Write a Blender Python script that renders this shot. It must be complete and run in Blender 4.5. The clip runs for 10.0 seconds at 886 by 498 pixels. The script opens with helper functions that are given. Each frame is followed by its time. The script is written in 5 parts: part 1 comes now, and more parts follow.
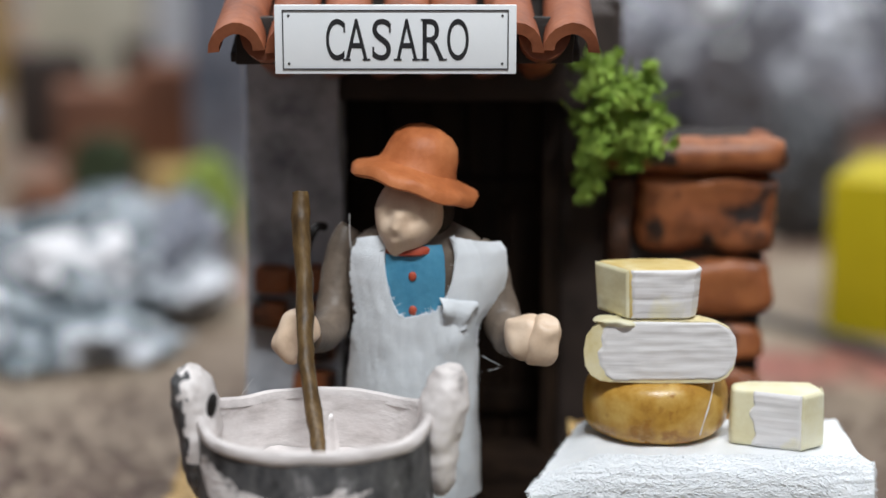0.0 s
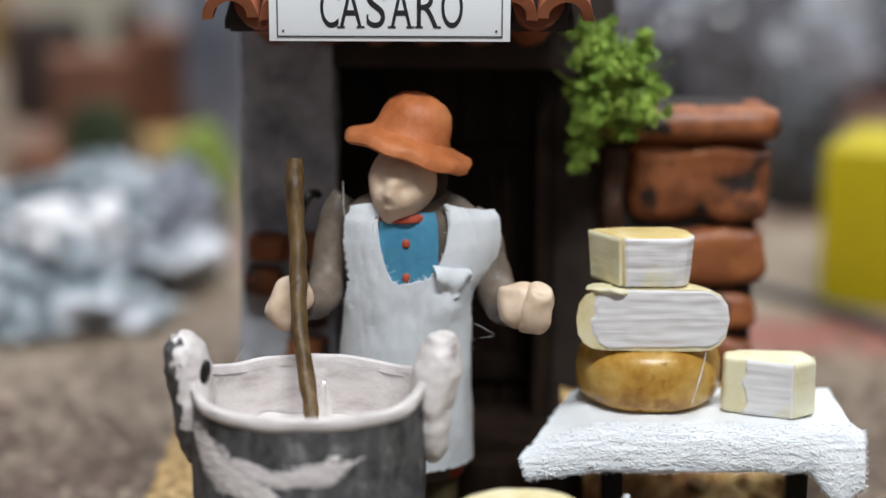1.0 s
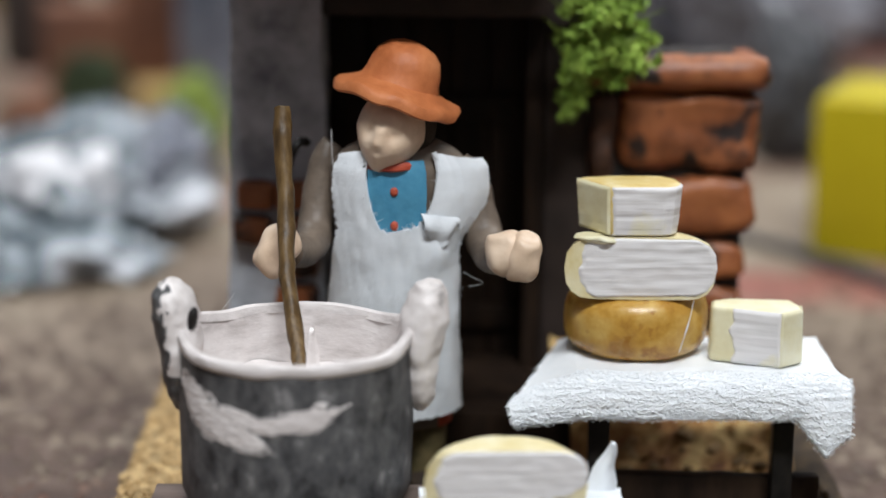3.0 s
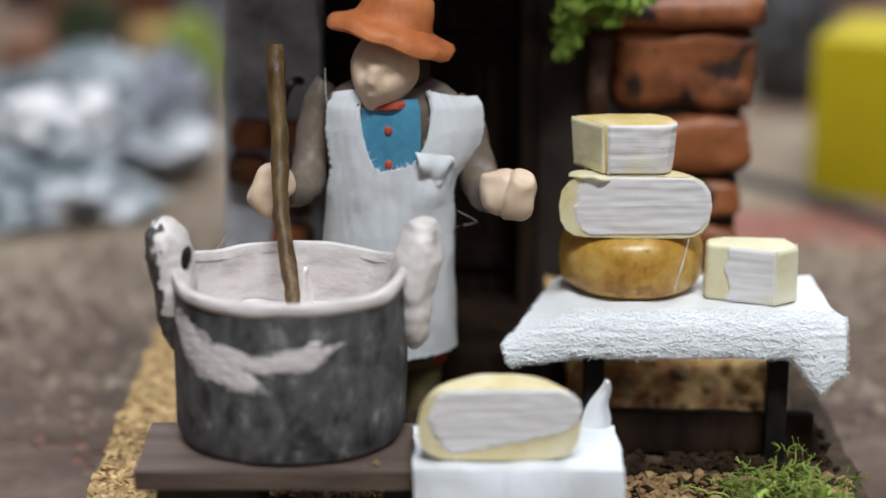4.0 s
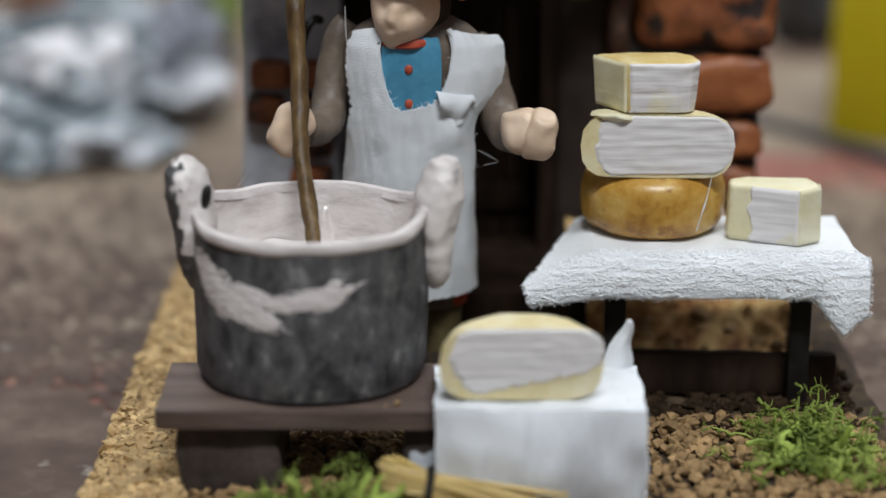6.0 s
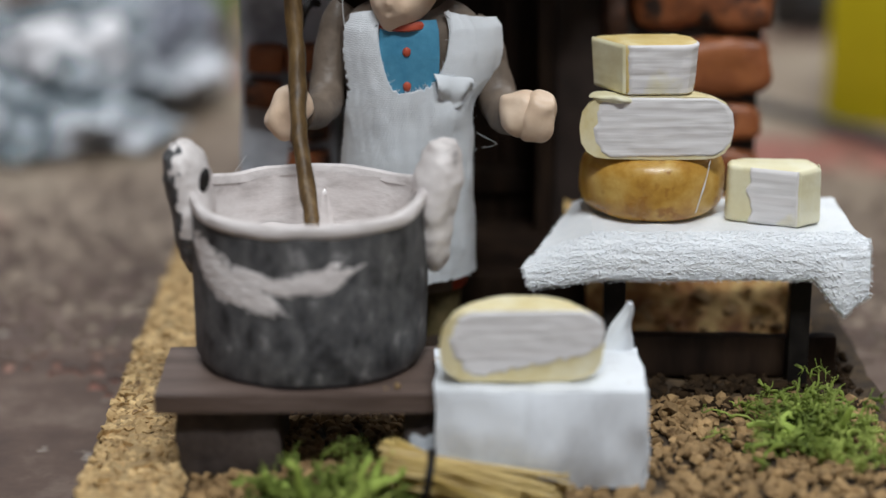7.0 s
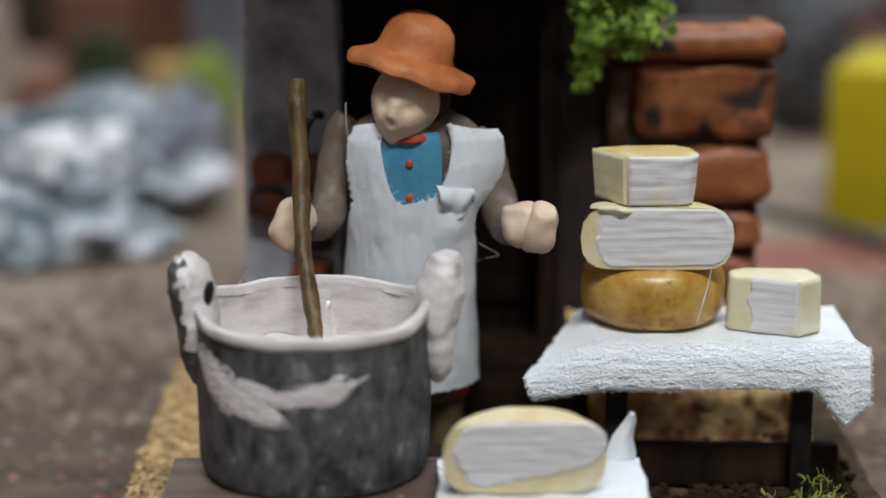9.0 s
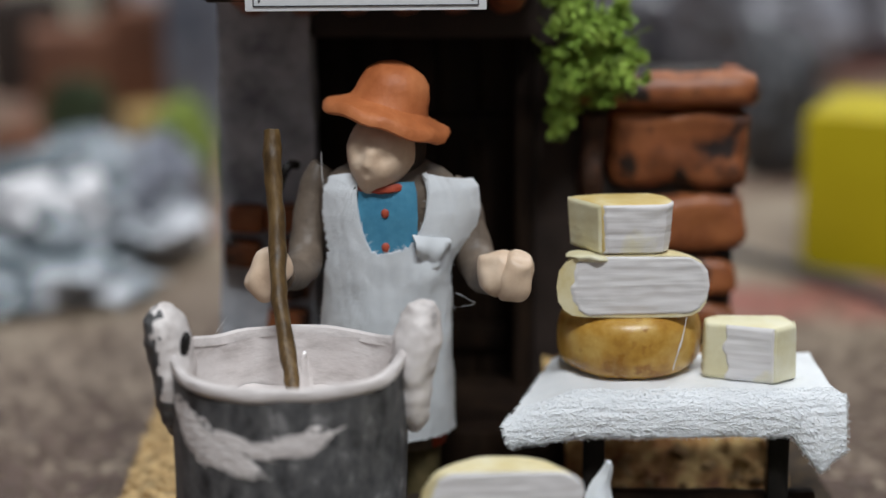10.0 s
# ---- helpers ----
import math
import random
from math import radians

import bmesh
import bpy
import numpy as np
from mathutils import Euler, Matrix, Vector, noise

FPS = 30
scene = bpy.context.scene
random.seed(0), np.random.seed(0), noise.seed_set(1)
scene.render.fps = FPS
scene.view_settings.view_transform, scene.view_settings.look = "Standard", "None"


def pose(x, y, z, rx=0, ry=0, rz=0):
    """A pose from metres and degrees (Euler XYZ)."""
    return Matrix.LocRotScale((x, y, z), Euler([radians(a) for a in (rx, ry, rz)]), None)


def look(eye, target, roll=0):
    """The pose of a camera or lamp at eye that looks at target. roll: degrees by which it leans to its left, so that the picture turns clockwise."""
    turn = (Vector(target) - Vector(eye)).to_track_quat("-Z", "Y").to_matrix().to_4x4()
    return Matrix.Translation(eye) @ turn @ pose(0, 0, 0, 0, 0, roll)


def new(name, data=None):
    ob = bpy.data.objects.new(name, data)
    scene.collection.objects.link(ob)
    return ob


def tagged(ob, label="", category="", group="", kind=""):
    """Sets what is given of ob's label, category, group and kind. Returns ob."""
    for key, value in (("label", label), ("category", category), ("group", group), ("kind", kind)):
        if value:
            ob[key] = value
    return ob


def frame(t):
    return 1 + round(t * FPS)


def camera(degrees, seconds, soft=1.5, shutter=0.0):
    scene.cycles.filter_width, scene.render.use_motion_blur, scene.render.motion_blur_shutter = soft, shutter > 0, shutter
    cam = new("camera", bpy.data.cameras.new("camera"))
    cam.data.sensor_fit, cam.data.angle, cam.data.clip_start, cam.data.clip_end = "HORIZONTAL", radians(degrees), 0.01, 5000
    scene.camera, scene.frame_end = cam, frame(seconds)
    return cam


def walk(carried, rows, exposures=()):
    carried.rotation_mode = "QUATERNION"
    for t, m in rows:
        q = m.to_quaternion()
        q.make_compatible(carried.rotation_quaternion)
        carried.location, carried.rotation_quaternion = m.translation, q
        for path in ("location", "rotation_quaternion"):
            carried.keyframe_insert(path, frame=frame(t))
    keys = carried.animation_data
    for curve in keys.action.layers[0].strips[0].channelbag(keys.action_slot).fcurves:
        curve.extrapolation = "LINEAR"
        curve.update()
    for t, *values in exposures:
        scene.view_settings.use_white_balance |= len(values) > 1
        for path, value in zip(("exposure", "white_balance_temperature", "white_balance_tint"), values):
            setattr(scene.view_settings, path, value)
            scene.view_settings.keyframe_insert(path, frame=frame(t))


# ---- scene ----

cam = camera(25.0, 10.0, soft=1.5)
ROWS = [
    (0.0, 0.00000, 0.00000, 0.22070, 77.500, 0.000, 0.000),
    (0.5, -0.00039, -0.00010, 0.22085, 77.010, -0.114, -0.145),
    (1.0, 0.00030, -0.00084, 0.22046, 76.619, -0.231, -0.109),
    (1.5, -0.00007, -0.00020, 0.21941, 76.537, -0.284, -0.045),
    (2.0, 0.00045, -0.00035, 0.21858, 75.997, -0.359, -0.294),
    (3.5, 0.00398, -0.00143, 0.21952, 74.608, -0.371, -0.105),
    (4.0, 0.00501, -0.00088, 0.21779, 73.647, -0.232, -0.127),
    (4.5, 0.00412, -0.00062, 0.21540, 73.346, -0.176, -0.001),
    (5.0, 0.00361, 0.00056, 0.21553, 72.827, -0.207, 0.155),
    (5.5, 0.00319, 0.00104, 0.21529, 72.482, -0.194, 0.269),
    (7.0, 0.00177, 0.00238, 0.21199, 71.911, 0.092, 0.006),
    (7.5, 0.00072, 0.00201, 0.21348, 73.106, 0.301, 0.004),
    (8.0, 0.00328, 0.00007, 0.21531, 73.607, 0.397, 0.254),
    (8.5, 0.00173, -0.00024, 0.21527, 74.134, 0.226, 0.277),
    (9.0, 0.00167, -0.00005, 0.21717, 74.635, 0.261, 0.023),
    (9.5, 0.00004, 0.00113, 0.21758, 74.872, 0.190, -0.381),
    (10.0, 0.00190, -0.00049, 0.21927, 75.840, 0.391, -0.699),
]
walk(cam, [(t, pose(*p)) for t, *p in ROWS], exposures=[(0.0, 0.35), (1.0, 0.39), (3.5, 0.33), (4.5, 0.19), (5.5, 0.06), (7.0, 0.04), (8.5, 0.02), (10.0, 0.0)])
cam.data.dof.use_dof = True
cam.data.dof.focus_distance = 0.542
cam.data.dof.aperture_fstop = 4.6

# ---- light: a closed room with ceiling panels ----
world = bpy.data.worlds.new("world")
scene.world = world
world.use_nodes = True
world.node_tree.nodes["Background"].inputs[0].default_value = (0.75, 0.85, 1.0, 1)
world.node_tree.nodes["Background"].inputs[1].default_value = 0.02


def lamp(name, at, target, size, power, color):
    d = bpy.data.lights.new(name, "AREA")
    d.shape, d.size, d.size_y, d.energy, d.color = "RECTANGLE", size[0], size[1], power, color
    ob = new(name, d)
    ob.matrix_world = look(at, target)
    return ob


for lx in (-0.15, 0.25, 0.65):
    lamp("ceiling_lamp", (lx, -0.84, 2.36), (lx, -0.45, 0), (0.3, 0.3), 22.3, (0.93, 0.97, 1.0))
# rear pair is added, out of view, and set strong to brighten the far clutter
lamp("ceiling_lamp", (-1.0, 1.9, 2.36), (-1.0, 1.9, 0), (1.2, 0.6), 35, (0.93, 0.97, 1.0))
lamp("ceiling_lamp", (1.1, 1.9, 2.36), (1.1, 1.9, 0), (1.2, 0.6), 35, (0.93, 0.97, 1.0))


# ---- materials ----
def mat(name, stops, scale=120, rough=0.6, bump=0.3, fine=900, metal=0.0, spec=0.4, stretch=(1, 1, 1), detail=6, sheen=0.0, dist=0.0004, rnd=0.0, trans=0.0, contrast=(0.3, 0.7), second=None):
    """stops: colours from low to high along a noise; fine: scale of the relief; rnd: change of value from piece to piece; second: (colour, scale, threshold) blotches."""
    m = bpy.data.materials.new(name)
    m.use_nodes = True
    nt = m.node_tree
    n, l = nt.nodes, nt.links
    b = n["Principled BSDF"]
    tc = n.new("ShaderNodeTexCoord")
    mp = n.new("ShaderNodeMapping")
    mp.inputs["Scale"].default_value = stretch
    l.new(tc.outputs["Object"], mp.inputs[0])
    nz = n.new("ShaderNodeTexNoise")
    nz.inputs["Scale"].default_value, nz.inputs["Detail"].default_value, nz.inputs["Roughness"].default_value = scale, detail, 0.62
    l.new(mp.outputs[0], nz.inputs["Vector"])
    cr = n.new("ShaderNodeValToRGB")
    k = len(stops)
    while len(cr.color_ramp.elements) < k:
        cr.color_ramp.elements.new(0.5)
    for i, c in enumerate(stops):
        e = cr.color_ramp.elements[i]
        e.position = contrast[0] + (contrast[1] - contrast[0]) * i / max(1, k - 1)
        e.color = (*c, 1)
    l.new(nz.outputs["Fac"], cr.inputs[0])
    col = cr.outputs[0]
    if second:
        c2, s2, th = second
        n2 = n.new("ShaderNodeTexNoise")
        n2.inputs["Scale"].default_value, n2.inputs["Detail"].default_value = s2, 5
        l.new(tc.outputs["Object"], n2.inputs["Vector"])
        r2 = n.new("ShaderNodeMapRange")
        r2.inputs[1].default_value, r2.inputs[2].default_value = th, th + 0.08
        l.new(n2.outputs["Fac"], r2.inputs[0])
        mx = n.new("ShaderNodeMix")
        mx.data_type = "RGBA"
        l.new(r2.outputs[0], mx.inputs[0])
        l.new(col, mx.inputs[6])
        mx.inputs[7].default_value = (*c2, 1)
        col = mx.outputs[2]
    if rnd:
        oi = n.new("ShaderNodeObjectInfo")
        ge = n.new("ShaderNodeNewGeometry")
        ad = n.new("ShaderNodeMath")
        ad.operation = "ADD"
        l.new(oi.outputs["Random"], ad.inputs[0])
        l.new(ge.outputs["Random Per Island"], ad.inputs[1])
        r3 = n.new("ShaderNodeMapRange")
        r3.inputs[1].default_value, r3.inputs[2].default_value = 0, 2
        r3.inputs[3].default_value, r3.inputs[4].default_value = 1 - rnd, 1 + rnd
        l.new(ad.outputs[0], r3.inputs[0])
        hs = n.new("ShaderNodeHueSaturation")
        l.new(r3.outputs[0], hs.inputs["Value"])
        l.new(col, hs.inputs["Color"])
        col = hs.outputs[0]
    l.new(col, b.inputs["Base Color"])
    b.inputs["Metallic"].default_value, b.inputs["Specular IOR Level"].default_value = metal, spec
    rr = n.new("ShaderNodeMapRange")
    rr.inputs[3].default_value, rr.inputs[4].default_value = max(0.02, rough - 0.12), min(1, rough + 0.12)
    l.new(nz.outputs["Fac"], rr.inputs[0])
    l.new(rr.outputs[0], b.inputs["Roughness"])
    if sheen:
        b.inputs["Sheen Weight"].default_value = sheen
    if trans:
        b.inputs["Transmission Weight"].default_value = trans
    if bump:
        nf = n.new("ShaderNodeTexNoise")
        nf.inputs["Scale"].default_value, nf.inputs["Detail"].default_value = fine, 4
        l.new(mp.outputs[0], nf.inputs["Vector"])
        bp = n.new("ShaderNodeBump")
        bp.inputs["Strength"].default_value, bp.inputs["Distance"].default_value = bump, dist
        l.new(nf.outputs["Fac"], bp.inputs["Height"])
        l.new(bp.outputs[0], b.inputs["Normal"])
    return m


M = dict(
    terracotta_hat=mat("terracotta_hat", [(0.38, 0.11, 0.035), (0.50, 0.16, 0.055), (0.6, 0.22, 0.085)], 90, 0.55, 0.6, 420, spec=0.35, second=((0.26, 0.075, 0.025), 260, 0.69)),
    skin=mat("painted_clay_skin", [(0.56, 0.40, 0.28), (0.67, 0.50, 0.36), (0.74, 0.58, 0.44)], 110, 0.42, 0.3, 500),
    hair=mat("dark_hair_paint", [(0.02, 0.015, 0.012), (0.05, 0.035, 0.025)], 200, 0.7, 0.3, 900, spec=0.15),
    blue=mat("blue_shirt_paint", [(0.045, 0.20, 0.33), (0.09, 0.31, 0.46)], 140, 0.46, 0.4, 600),
    red=mat("red_paint", [(0.35, 0.05, 0.025), (0.5, 0.10, 0.05)], 200, 0.5, 0.2, 800),
    brown_grey=mat("grey_brown_jacket_paint", [(0.095, 0.072, 0.055), (0.19, 0.147, 0.113)], 150, 0.48, 0.7, 420),
    olive=mat("olive_sock_paint", [(0.06, 0.05, 0.02), (0.12, 0.09, 0.04)], 200, 0.6, 0.3),
    apron=mat("white_cotton_weave", [(0.70, 0.73, 0.76), (0.78, 0.81, 0.84)], 120, 0.9, 0.35, 1500, sheen=0.2, spec=0.2, stretch=(0.6, 0.6, 1.5), dist=0.0003, detail=8),
    muslin=mat("thin_white_muslin", [(0.60, 0.62, 0.65), (0.76, 0.79, 0.83), (0.80, 0.83, 0.87)], 45, 0.9, 0.6, 1300, sheen=0.2, spec=0.2, stretch=(1.3, 1.3, 0.6), dist=0.0003, second=((0.52, 0.48, 0.43), 190, 0.69)),
    towel=mat("white_terry_towel", [(0.82, 0.85, 0.88), (0.88, 0.90, 0.92)], 300, 0.95, 0.5, 1500, sheen=0.6, spec=0.1, dist=0.0008),
    pot_dark=mat("pot_dark_paint", [(0.020, 0.020, 0.022), (0.068, 0.068, 0.071), (0.115, 0.113, 0.114), (0.34, 0.33, 0.33)], 230, 0.5, 0.8, 700, stretch=(1, 1, 0.6), contrast=(0.32, 0.74), detail=12, second=((0.030, 0.030, 0.032), 95, 0.63)),
    pot_light=mat("pot_pinkish_white_paint", [(0.50, 0.455, 0.44), (0.68, 0.63, 0.615), (0.78, 0.735, 0.72)], 75, 0.45, 0.6, 300, stretch=(1, 1, 2.5)),
    curd=mat("wet_white_curd", [(0.66, 0.60, 0.58), (0.78, 0.73, 0.71)], 110, 0.3, 0.5, 420, spec=0.6),
    wood_stick=mat("stick_wood", [(0.035, 0.018, 0.006), (0.105, 0.06, 0.02), (0.20, 0.125, 0.05)], 240, 0.5, 0.8, 700, stretch=(1, 1, 0.2)),
    bench=mat("bench_brown_paint", [(0.035, 0.022, 0.017), (0.090, 0.060, 0.048), (0.17, 0.122, 0.104)], 90, 0.6, 0.8, 500, stretch=(0.15, 1, 1)),
    dark_wood=mat("black_brown_wood", [(0.006, 0.004, 0.003), (0.018, 0.0105, 0.007), (0.034, 0.02, 0.012)], 110, 0.6, 0.5, 500, stretch=(1, 1, 0.2), spec=0.15),
    black=mat("black_paint", [(0.007, 0.006, 0.006), (0.018, 0.015, 0.013)], 200, 0.5, 0.3, 500, spec=0.2),
    rind=mat("ochre_rind", [(0.27, 0.105, 0.012), (0.47, 0.255, 0.045), (0.63, 0.42, 0.13)], 95, 0.30, 0.4, 420, spec=0.5, second=((0.33, 0.145, 0.025), 170, 0.585)),
    cream=mat("cream_rind", [(0.62, 0.50, 0.22), (0.72, 0.63, 0.38), (0.78, 0.72, 0.52)], 110, 0.45, 0.25, 600),
    bench_block=mat("bench_block_wood", [(0.028, 0.020, 0.017), (0.055, 0.040, 0.034), (0.09, 0.068, 0.058)], 100, 0.75, 0.8, 380),
    plaster=mat("grey_plaster", [(0.18, 0.19, 0.215), (0.42, 0.44, 0.485), (0.62, 0.645, 0.69)], 75, 0.85, 0.7, 320),
    brick=mat("terracotta_brick", [(0.07, 0.02, 0.008), (0.25, 0.078, 0.026), (0.40, 0.14, 0.048)], 45, 0.46, 0.8, 240, rnd=0.18, spec=0.45, second=((0.018, 0.010, 0.008), 58, 0.545)),
    mortar=mat("black_mortar", [(0.012, 0.01, 0.009), (0.035, 0.026, 0.022)], 120, 0.7, 0.7, 350),
    tile=mat("roof_tile_clay", [(0.13, 0.035, 0.014), (0.25, 0.076, 0.032), (0.34, 0.115, 0.052)], 90, 0.55, 0.4, 400, rnd=0.12),
    sign=mat("white_sign_paper", [(0.86, 0.89, 0.91), (0.91, 0.93, 0.94)], 40, 0.5, 0.1, 600),
    ink=mat("black_ink", [(0.012, 0.012, 0.014), (0.03, 0.03, 0.032)], 300, 0.6, 0),
    cork=mat("cork_base", [(0.018, 0.012, 0.007), (0.045, 0.028, 0.015), (0.12, 0.08, 0.04)], 120, 0.85, 0.9, 420, second=((0.05, 0.035, 0.02), 260, 0.66)),
    granule=mat("cork_granules", [(0.11, 0.062, 0.024), (0.36, 0.235, 0.11)], 220, 0.85, 0.7, 500, rnd=0.5),
    soil=mat("shaded_soil_crumbs", [(0.012, 0.008, 0.005), (0.05, 0.03, 0.015)], 220, 0.9, 0.7, 500, rnd=0.5, spec=0.1),
    sawdust=mat("pale_sawdust", [(0.22, 0.13, 0.05), (0.50, 0.36, 0.18)], 200, 0.85, 0.8, 600, rnd=0.55, second=((0.11, 0.06, 0.025), 330, 0.60)),
    dark_moss=mat("dark_green_moss", [(0.012, 0.018, 0.006), (0.03, 0.045, 0.012)], 60, 0.8, 0.5, 300),
    stalk=mat("pale_green_stalk", [(0.22, 0.31, 0.04), (0.42, 0.52, 0.12)], 120, 0.7, 0.7, 600),
    moss=mat("green_lichen", [(0.035, 0.058, 0.007), (0.17, 0.225, 0.034), (0.38, 0.44, 0.11)], 90, 0.75, 0.5, 700, rnd=0.3),
    leaf=mat("bright_green_foliage", [(0.18, 0.32, 0.03), (0.46, 0.62, 0.12)], 90, 0.7, 0.4, 700, rnd=0.35),
    straw=mat("yellow_straw", [(0.27, 0.165, 0.035), (0.46, 0.32, 0.09), (0.62, 0.47, 0.18)], 130, 0.45, 0.3, 500, stretch=(0.2, 1, 1), rnd=0.2),
    thread=mat("pale_thread", [(0.6, 0.6, 0.6), (0.75, 0.75, 0.75)], 200, 0.5, 0),
    block=mat("dark_brown_block", [(0.020, 0.013, 0.010), (0.045, 0.029, 0.023)], 100, 0.75, 0.6, 400),
    plastic=mat("clear_plastic_scrap", [(0.25, 0.27, 0.29), (0.45, 0.47, 0.5)], 200, 0.15, 0.3, 400, spec=0.6),
    table=mat("worn_brown_tabletop", [(0.125, 0.09, 0.066), (0.21, 0.158, 0.115), (0.33, 0.27, 0.20)], 7, 0.6, 0.2, 200, second=((0.25, 0.095, 0.07), 6.5, 0.555)),
    table_shade=mat("shaded_tabletop_brown", [(0.045, 0.024, 0.017), (0.095, 0.058, 0.042), (0.19, 0.14, 0.11)], 34, 0.6, 0.3, 200, detail=10, contrast=(0.32, 0.72), second=((0.30, 0.26, 0.22), 95, 0.68)),
    # the bags' white glints and see-through darks are put into this colour ramp
    bag=mat("clear_bag_with_painted_glints", [(0.05, 0.075, 0.085), (0.21, 0.245, 0.27), (0.66, 0.68, 0.72)], 22, 0.16, 0.7, 70, spec=0.9, dist=0.005, contrast=(0.42, 0.63)),
    blue_wrap=mat("blue_grey_wrap", [(0.07, 0.075, 0.10), (0.14, 0.15, 0.185), (0.23, 0.24, 0.285)], 18, 0.3, 0.4, 60, spec=0.6, dist=0.003),
    paper=mat("crumpled_white_paper", [(0.62, 0.60, 0.62), (0.80, 0.79, 0.81)], 20, 0.7, 0.3, 80),
    foil_dark=mat("dark_grey_plastic_wrap", [(0.05, 0.05, 0.06), (0.16, 0.16, 0.185), (0.40, 0.40, 0.45)], 12, 0.28, 0.3, 60, spec=0.7, dist=0.003),
    foil=mat("grey_plastic_wrap", [(0.14, 0.14, 0.17), (0.40, 0.40, 0.45), (0.80, 0.80, 0.86)], 12, 0.28, 0.3, 60, spec=0.7, dist=0.003),
    yellow=mat("yellow_card", [(0.42, 0.33, 0.004), (0.53, 0.43, 0.008)], 12, 0.5, 0.1, 200),
    grey_dark=mat("dark_grey_plastic", [(0.03, 0.03, 0.034), (0.07, 0.07, 0.075)], 30, 0.5, 0.1, 200),
    brown_box=mat("red_brown_clay", [(0.10, 0.04, 0.024), (0.24, 0.10, 0.05)], 14, 0.7, 0.3, 100),
    ochre=mat("ochre_card", [(0.30, 0.19, 0.06), (0.42, 0.28, 0.10)], 20, 0.7, 0.2, 100),
    beige=mat("beige_card", [(0.42, 0.39, 0.31), (0.58, 0.54, 0.45)], 16, 0.7, 0.2, 100),
    pale=mat("pale_grey_card", [(0.42, 0.44, 0.48), (0.56, 0.58, 0.62)], 14, 0.6, 0.2, 100),
    wall=mat("dark_room_wall", [(0.11, 0.105, 0.11), (0.16, 0.155, 0.16)], 2.5, 0.85, 0.2, 40),
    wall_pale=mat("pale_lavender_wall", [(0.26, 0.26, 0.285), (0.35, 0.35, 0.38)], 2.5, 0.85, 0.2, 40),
    ceiling=mat("white_ceiling_paint", [(0.75, 0.75, 0.75), (0.8, 0.8, 0.8)], 3, 0.9, 0.1, 50),
    floor=mat("grey_floor", [(0.09, 0.085, 0.08), (0.14, 0.13, 0.125)], 3, 0.6, 0.2, 40),
)


def weave(m, pitch, strength):
    """Adds the crossing threads of a woven cloth to a material's relief."""
    nt = m.node_tree
    n, l = nt.nodes, nt.links
    b = n["Principled BSDF"]
    tc = n.new("ShaderNodeTexCoord")
    total = None
    for axis in ("DIAGONAL", "Z"):
        w = n.new("ShaderNodeTexWave")
        w.bands_direction = axis
        w.inputs["Scale"].default_value, w.inputs["Distortion"].default_value, w.inputs["Detail"].default_value, w.inputs["Detail Scale"].default_value = 0.314 / pitch * (1.6 if axis == "DIAGONAL" else 1.0), 1.4, 2.0, 0.6
        l.new(tc.outputs["Object"], w.inputs["Vector"])
        if total is None:
            total = w.outputs["Fac"]
        else:
            ad = n.new("ShaderNodeMath")
            ad.operation = "MAXIMUM"
            l.new(total, ad.inputs[0])
            l.new(w.outputs["Fac"], ad.inputs[1])
            total = ad.outputs[0]
    bp = n.new("ShaderNodeBump")
    bp.inputs["Strength"].default_value, bp.inputs["Distance"].default_value = strength, 0.0003
    l.new(total, bp.inputs["Height"])
    if b.inputs["Normal"].links:
        l.new(b.inputs["Normal"].links[0].from_socket, bp.inputs["Normal"])
    l.new(bp.outputs[0], b.inputs["Normal"])


weave(M["apron"], 0.00060, 0.32)
weave(M["muslin"], 0.00052, 0.14)


# ---- building helpers ----
def root(ob):
    while ob.parent:
        ob = ob.parent
    return ob


def thing(name, base, label, category, group="", kind=""):
    ob = new(name)
    ob.empty_display_size = 0.01
    ob.location = base
    return tagged(ob, label, category, group, kind)


def finish(bm, name, materials, smooth=True, origin=(0, 0, 0)):
    bmesh.ops.recalc_face_normals(bm, faces=bm.faces)
    me = bpy.data.meshes.new(name)
    bm.to_mesh(me)
    bm.free()
    me.transform(Matrix.Translation(-Vector(origin)))
    for m in materials if isinstance(materials, (list, tuple)) else [materials]:
        me.materials.append(m)
    if smooth:
        me.shade_smooth()
        me.set_sharp_from_angle(angle=radians(40))
    return me


def part(name, bm, material, parent, label="", smooth=True):
    """bm holds places of the world."""
    ob = new(name, finish(bm, name, material, smooth, root(parent).location))
    ob.parent = parent
    return tagged(ob, label)


def single(name, bm, material, base, label, category, group="", kind="", smooth=True):
    ob = new(name, finish(bm, name, material, smooth, base))
    ob.location = base
    return tagged(ob, label, category, group, kind)


def join(bm, other):
    me = bpy.data.meshes.new("tmp")
    other.to_mesh(me)
    other.free()
    bm.from_mesh(me)
    bpy.data.meshes.remove(me)
    return bm


def box(c, s, bevel=0.0, turn=(0, 0, 0), segs=2):
    bm = bmesh.new()
    bmesh.ops.create_cube(bm, size=1)
    bmesh.ops.scale(bm, vec=s, verts=bm.verts)
    if bevel:
        bmesh.ops.bevel(bm, geom=list(bm.edges), offset=bevel, segments=segs, profile=0.6, affect="EDGES")
    bm.transform(pose(*c, *turn))
    return bm


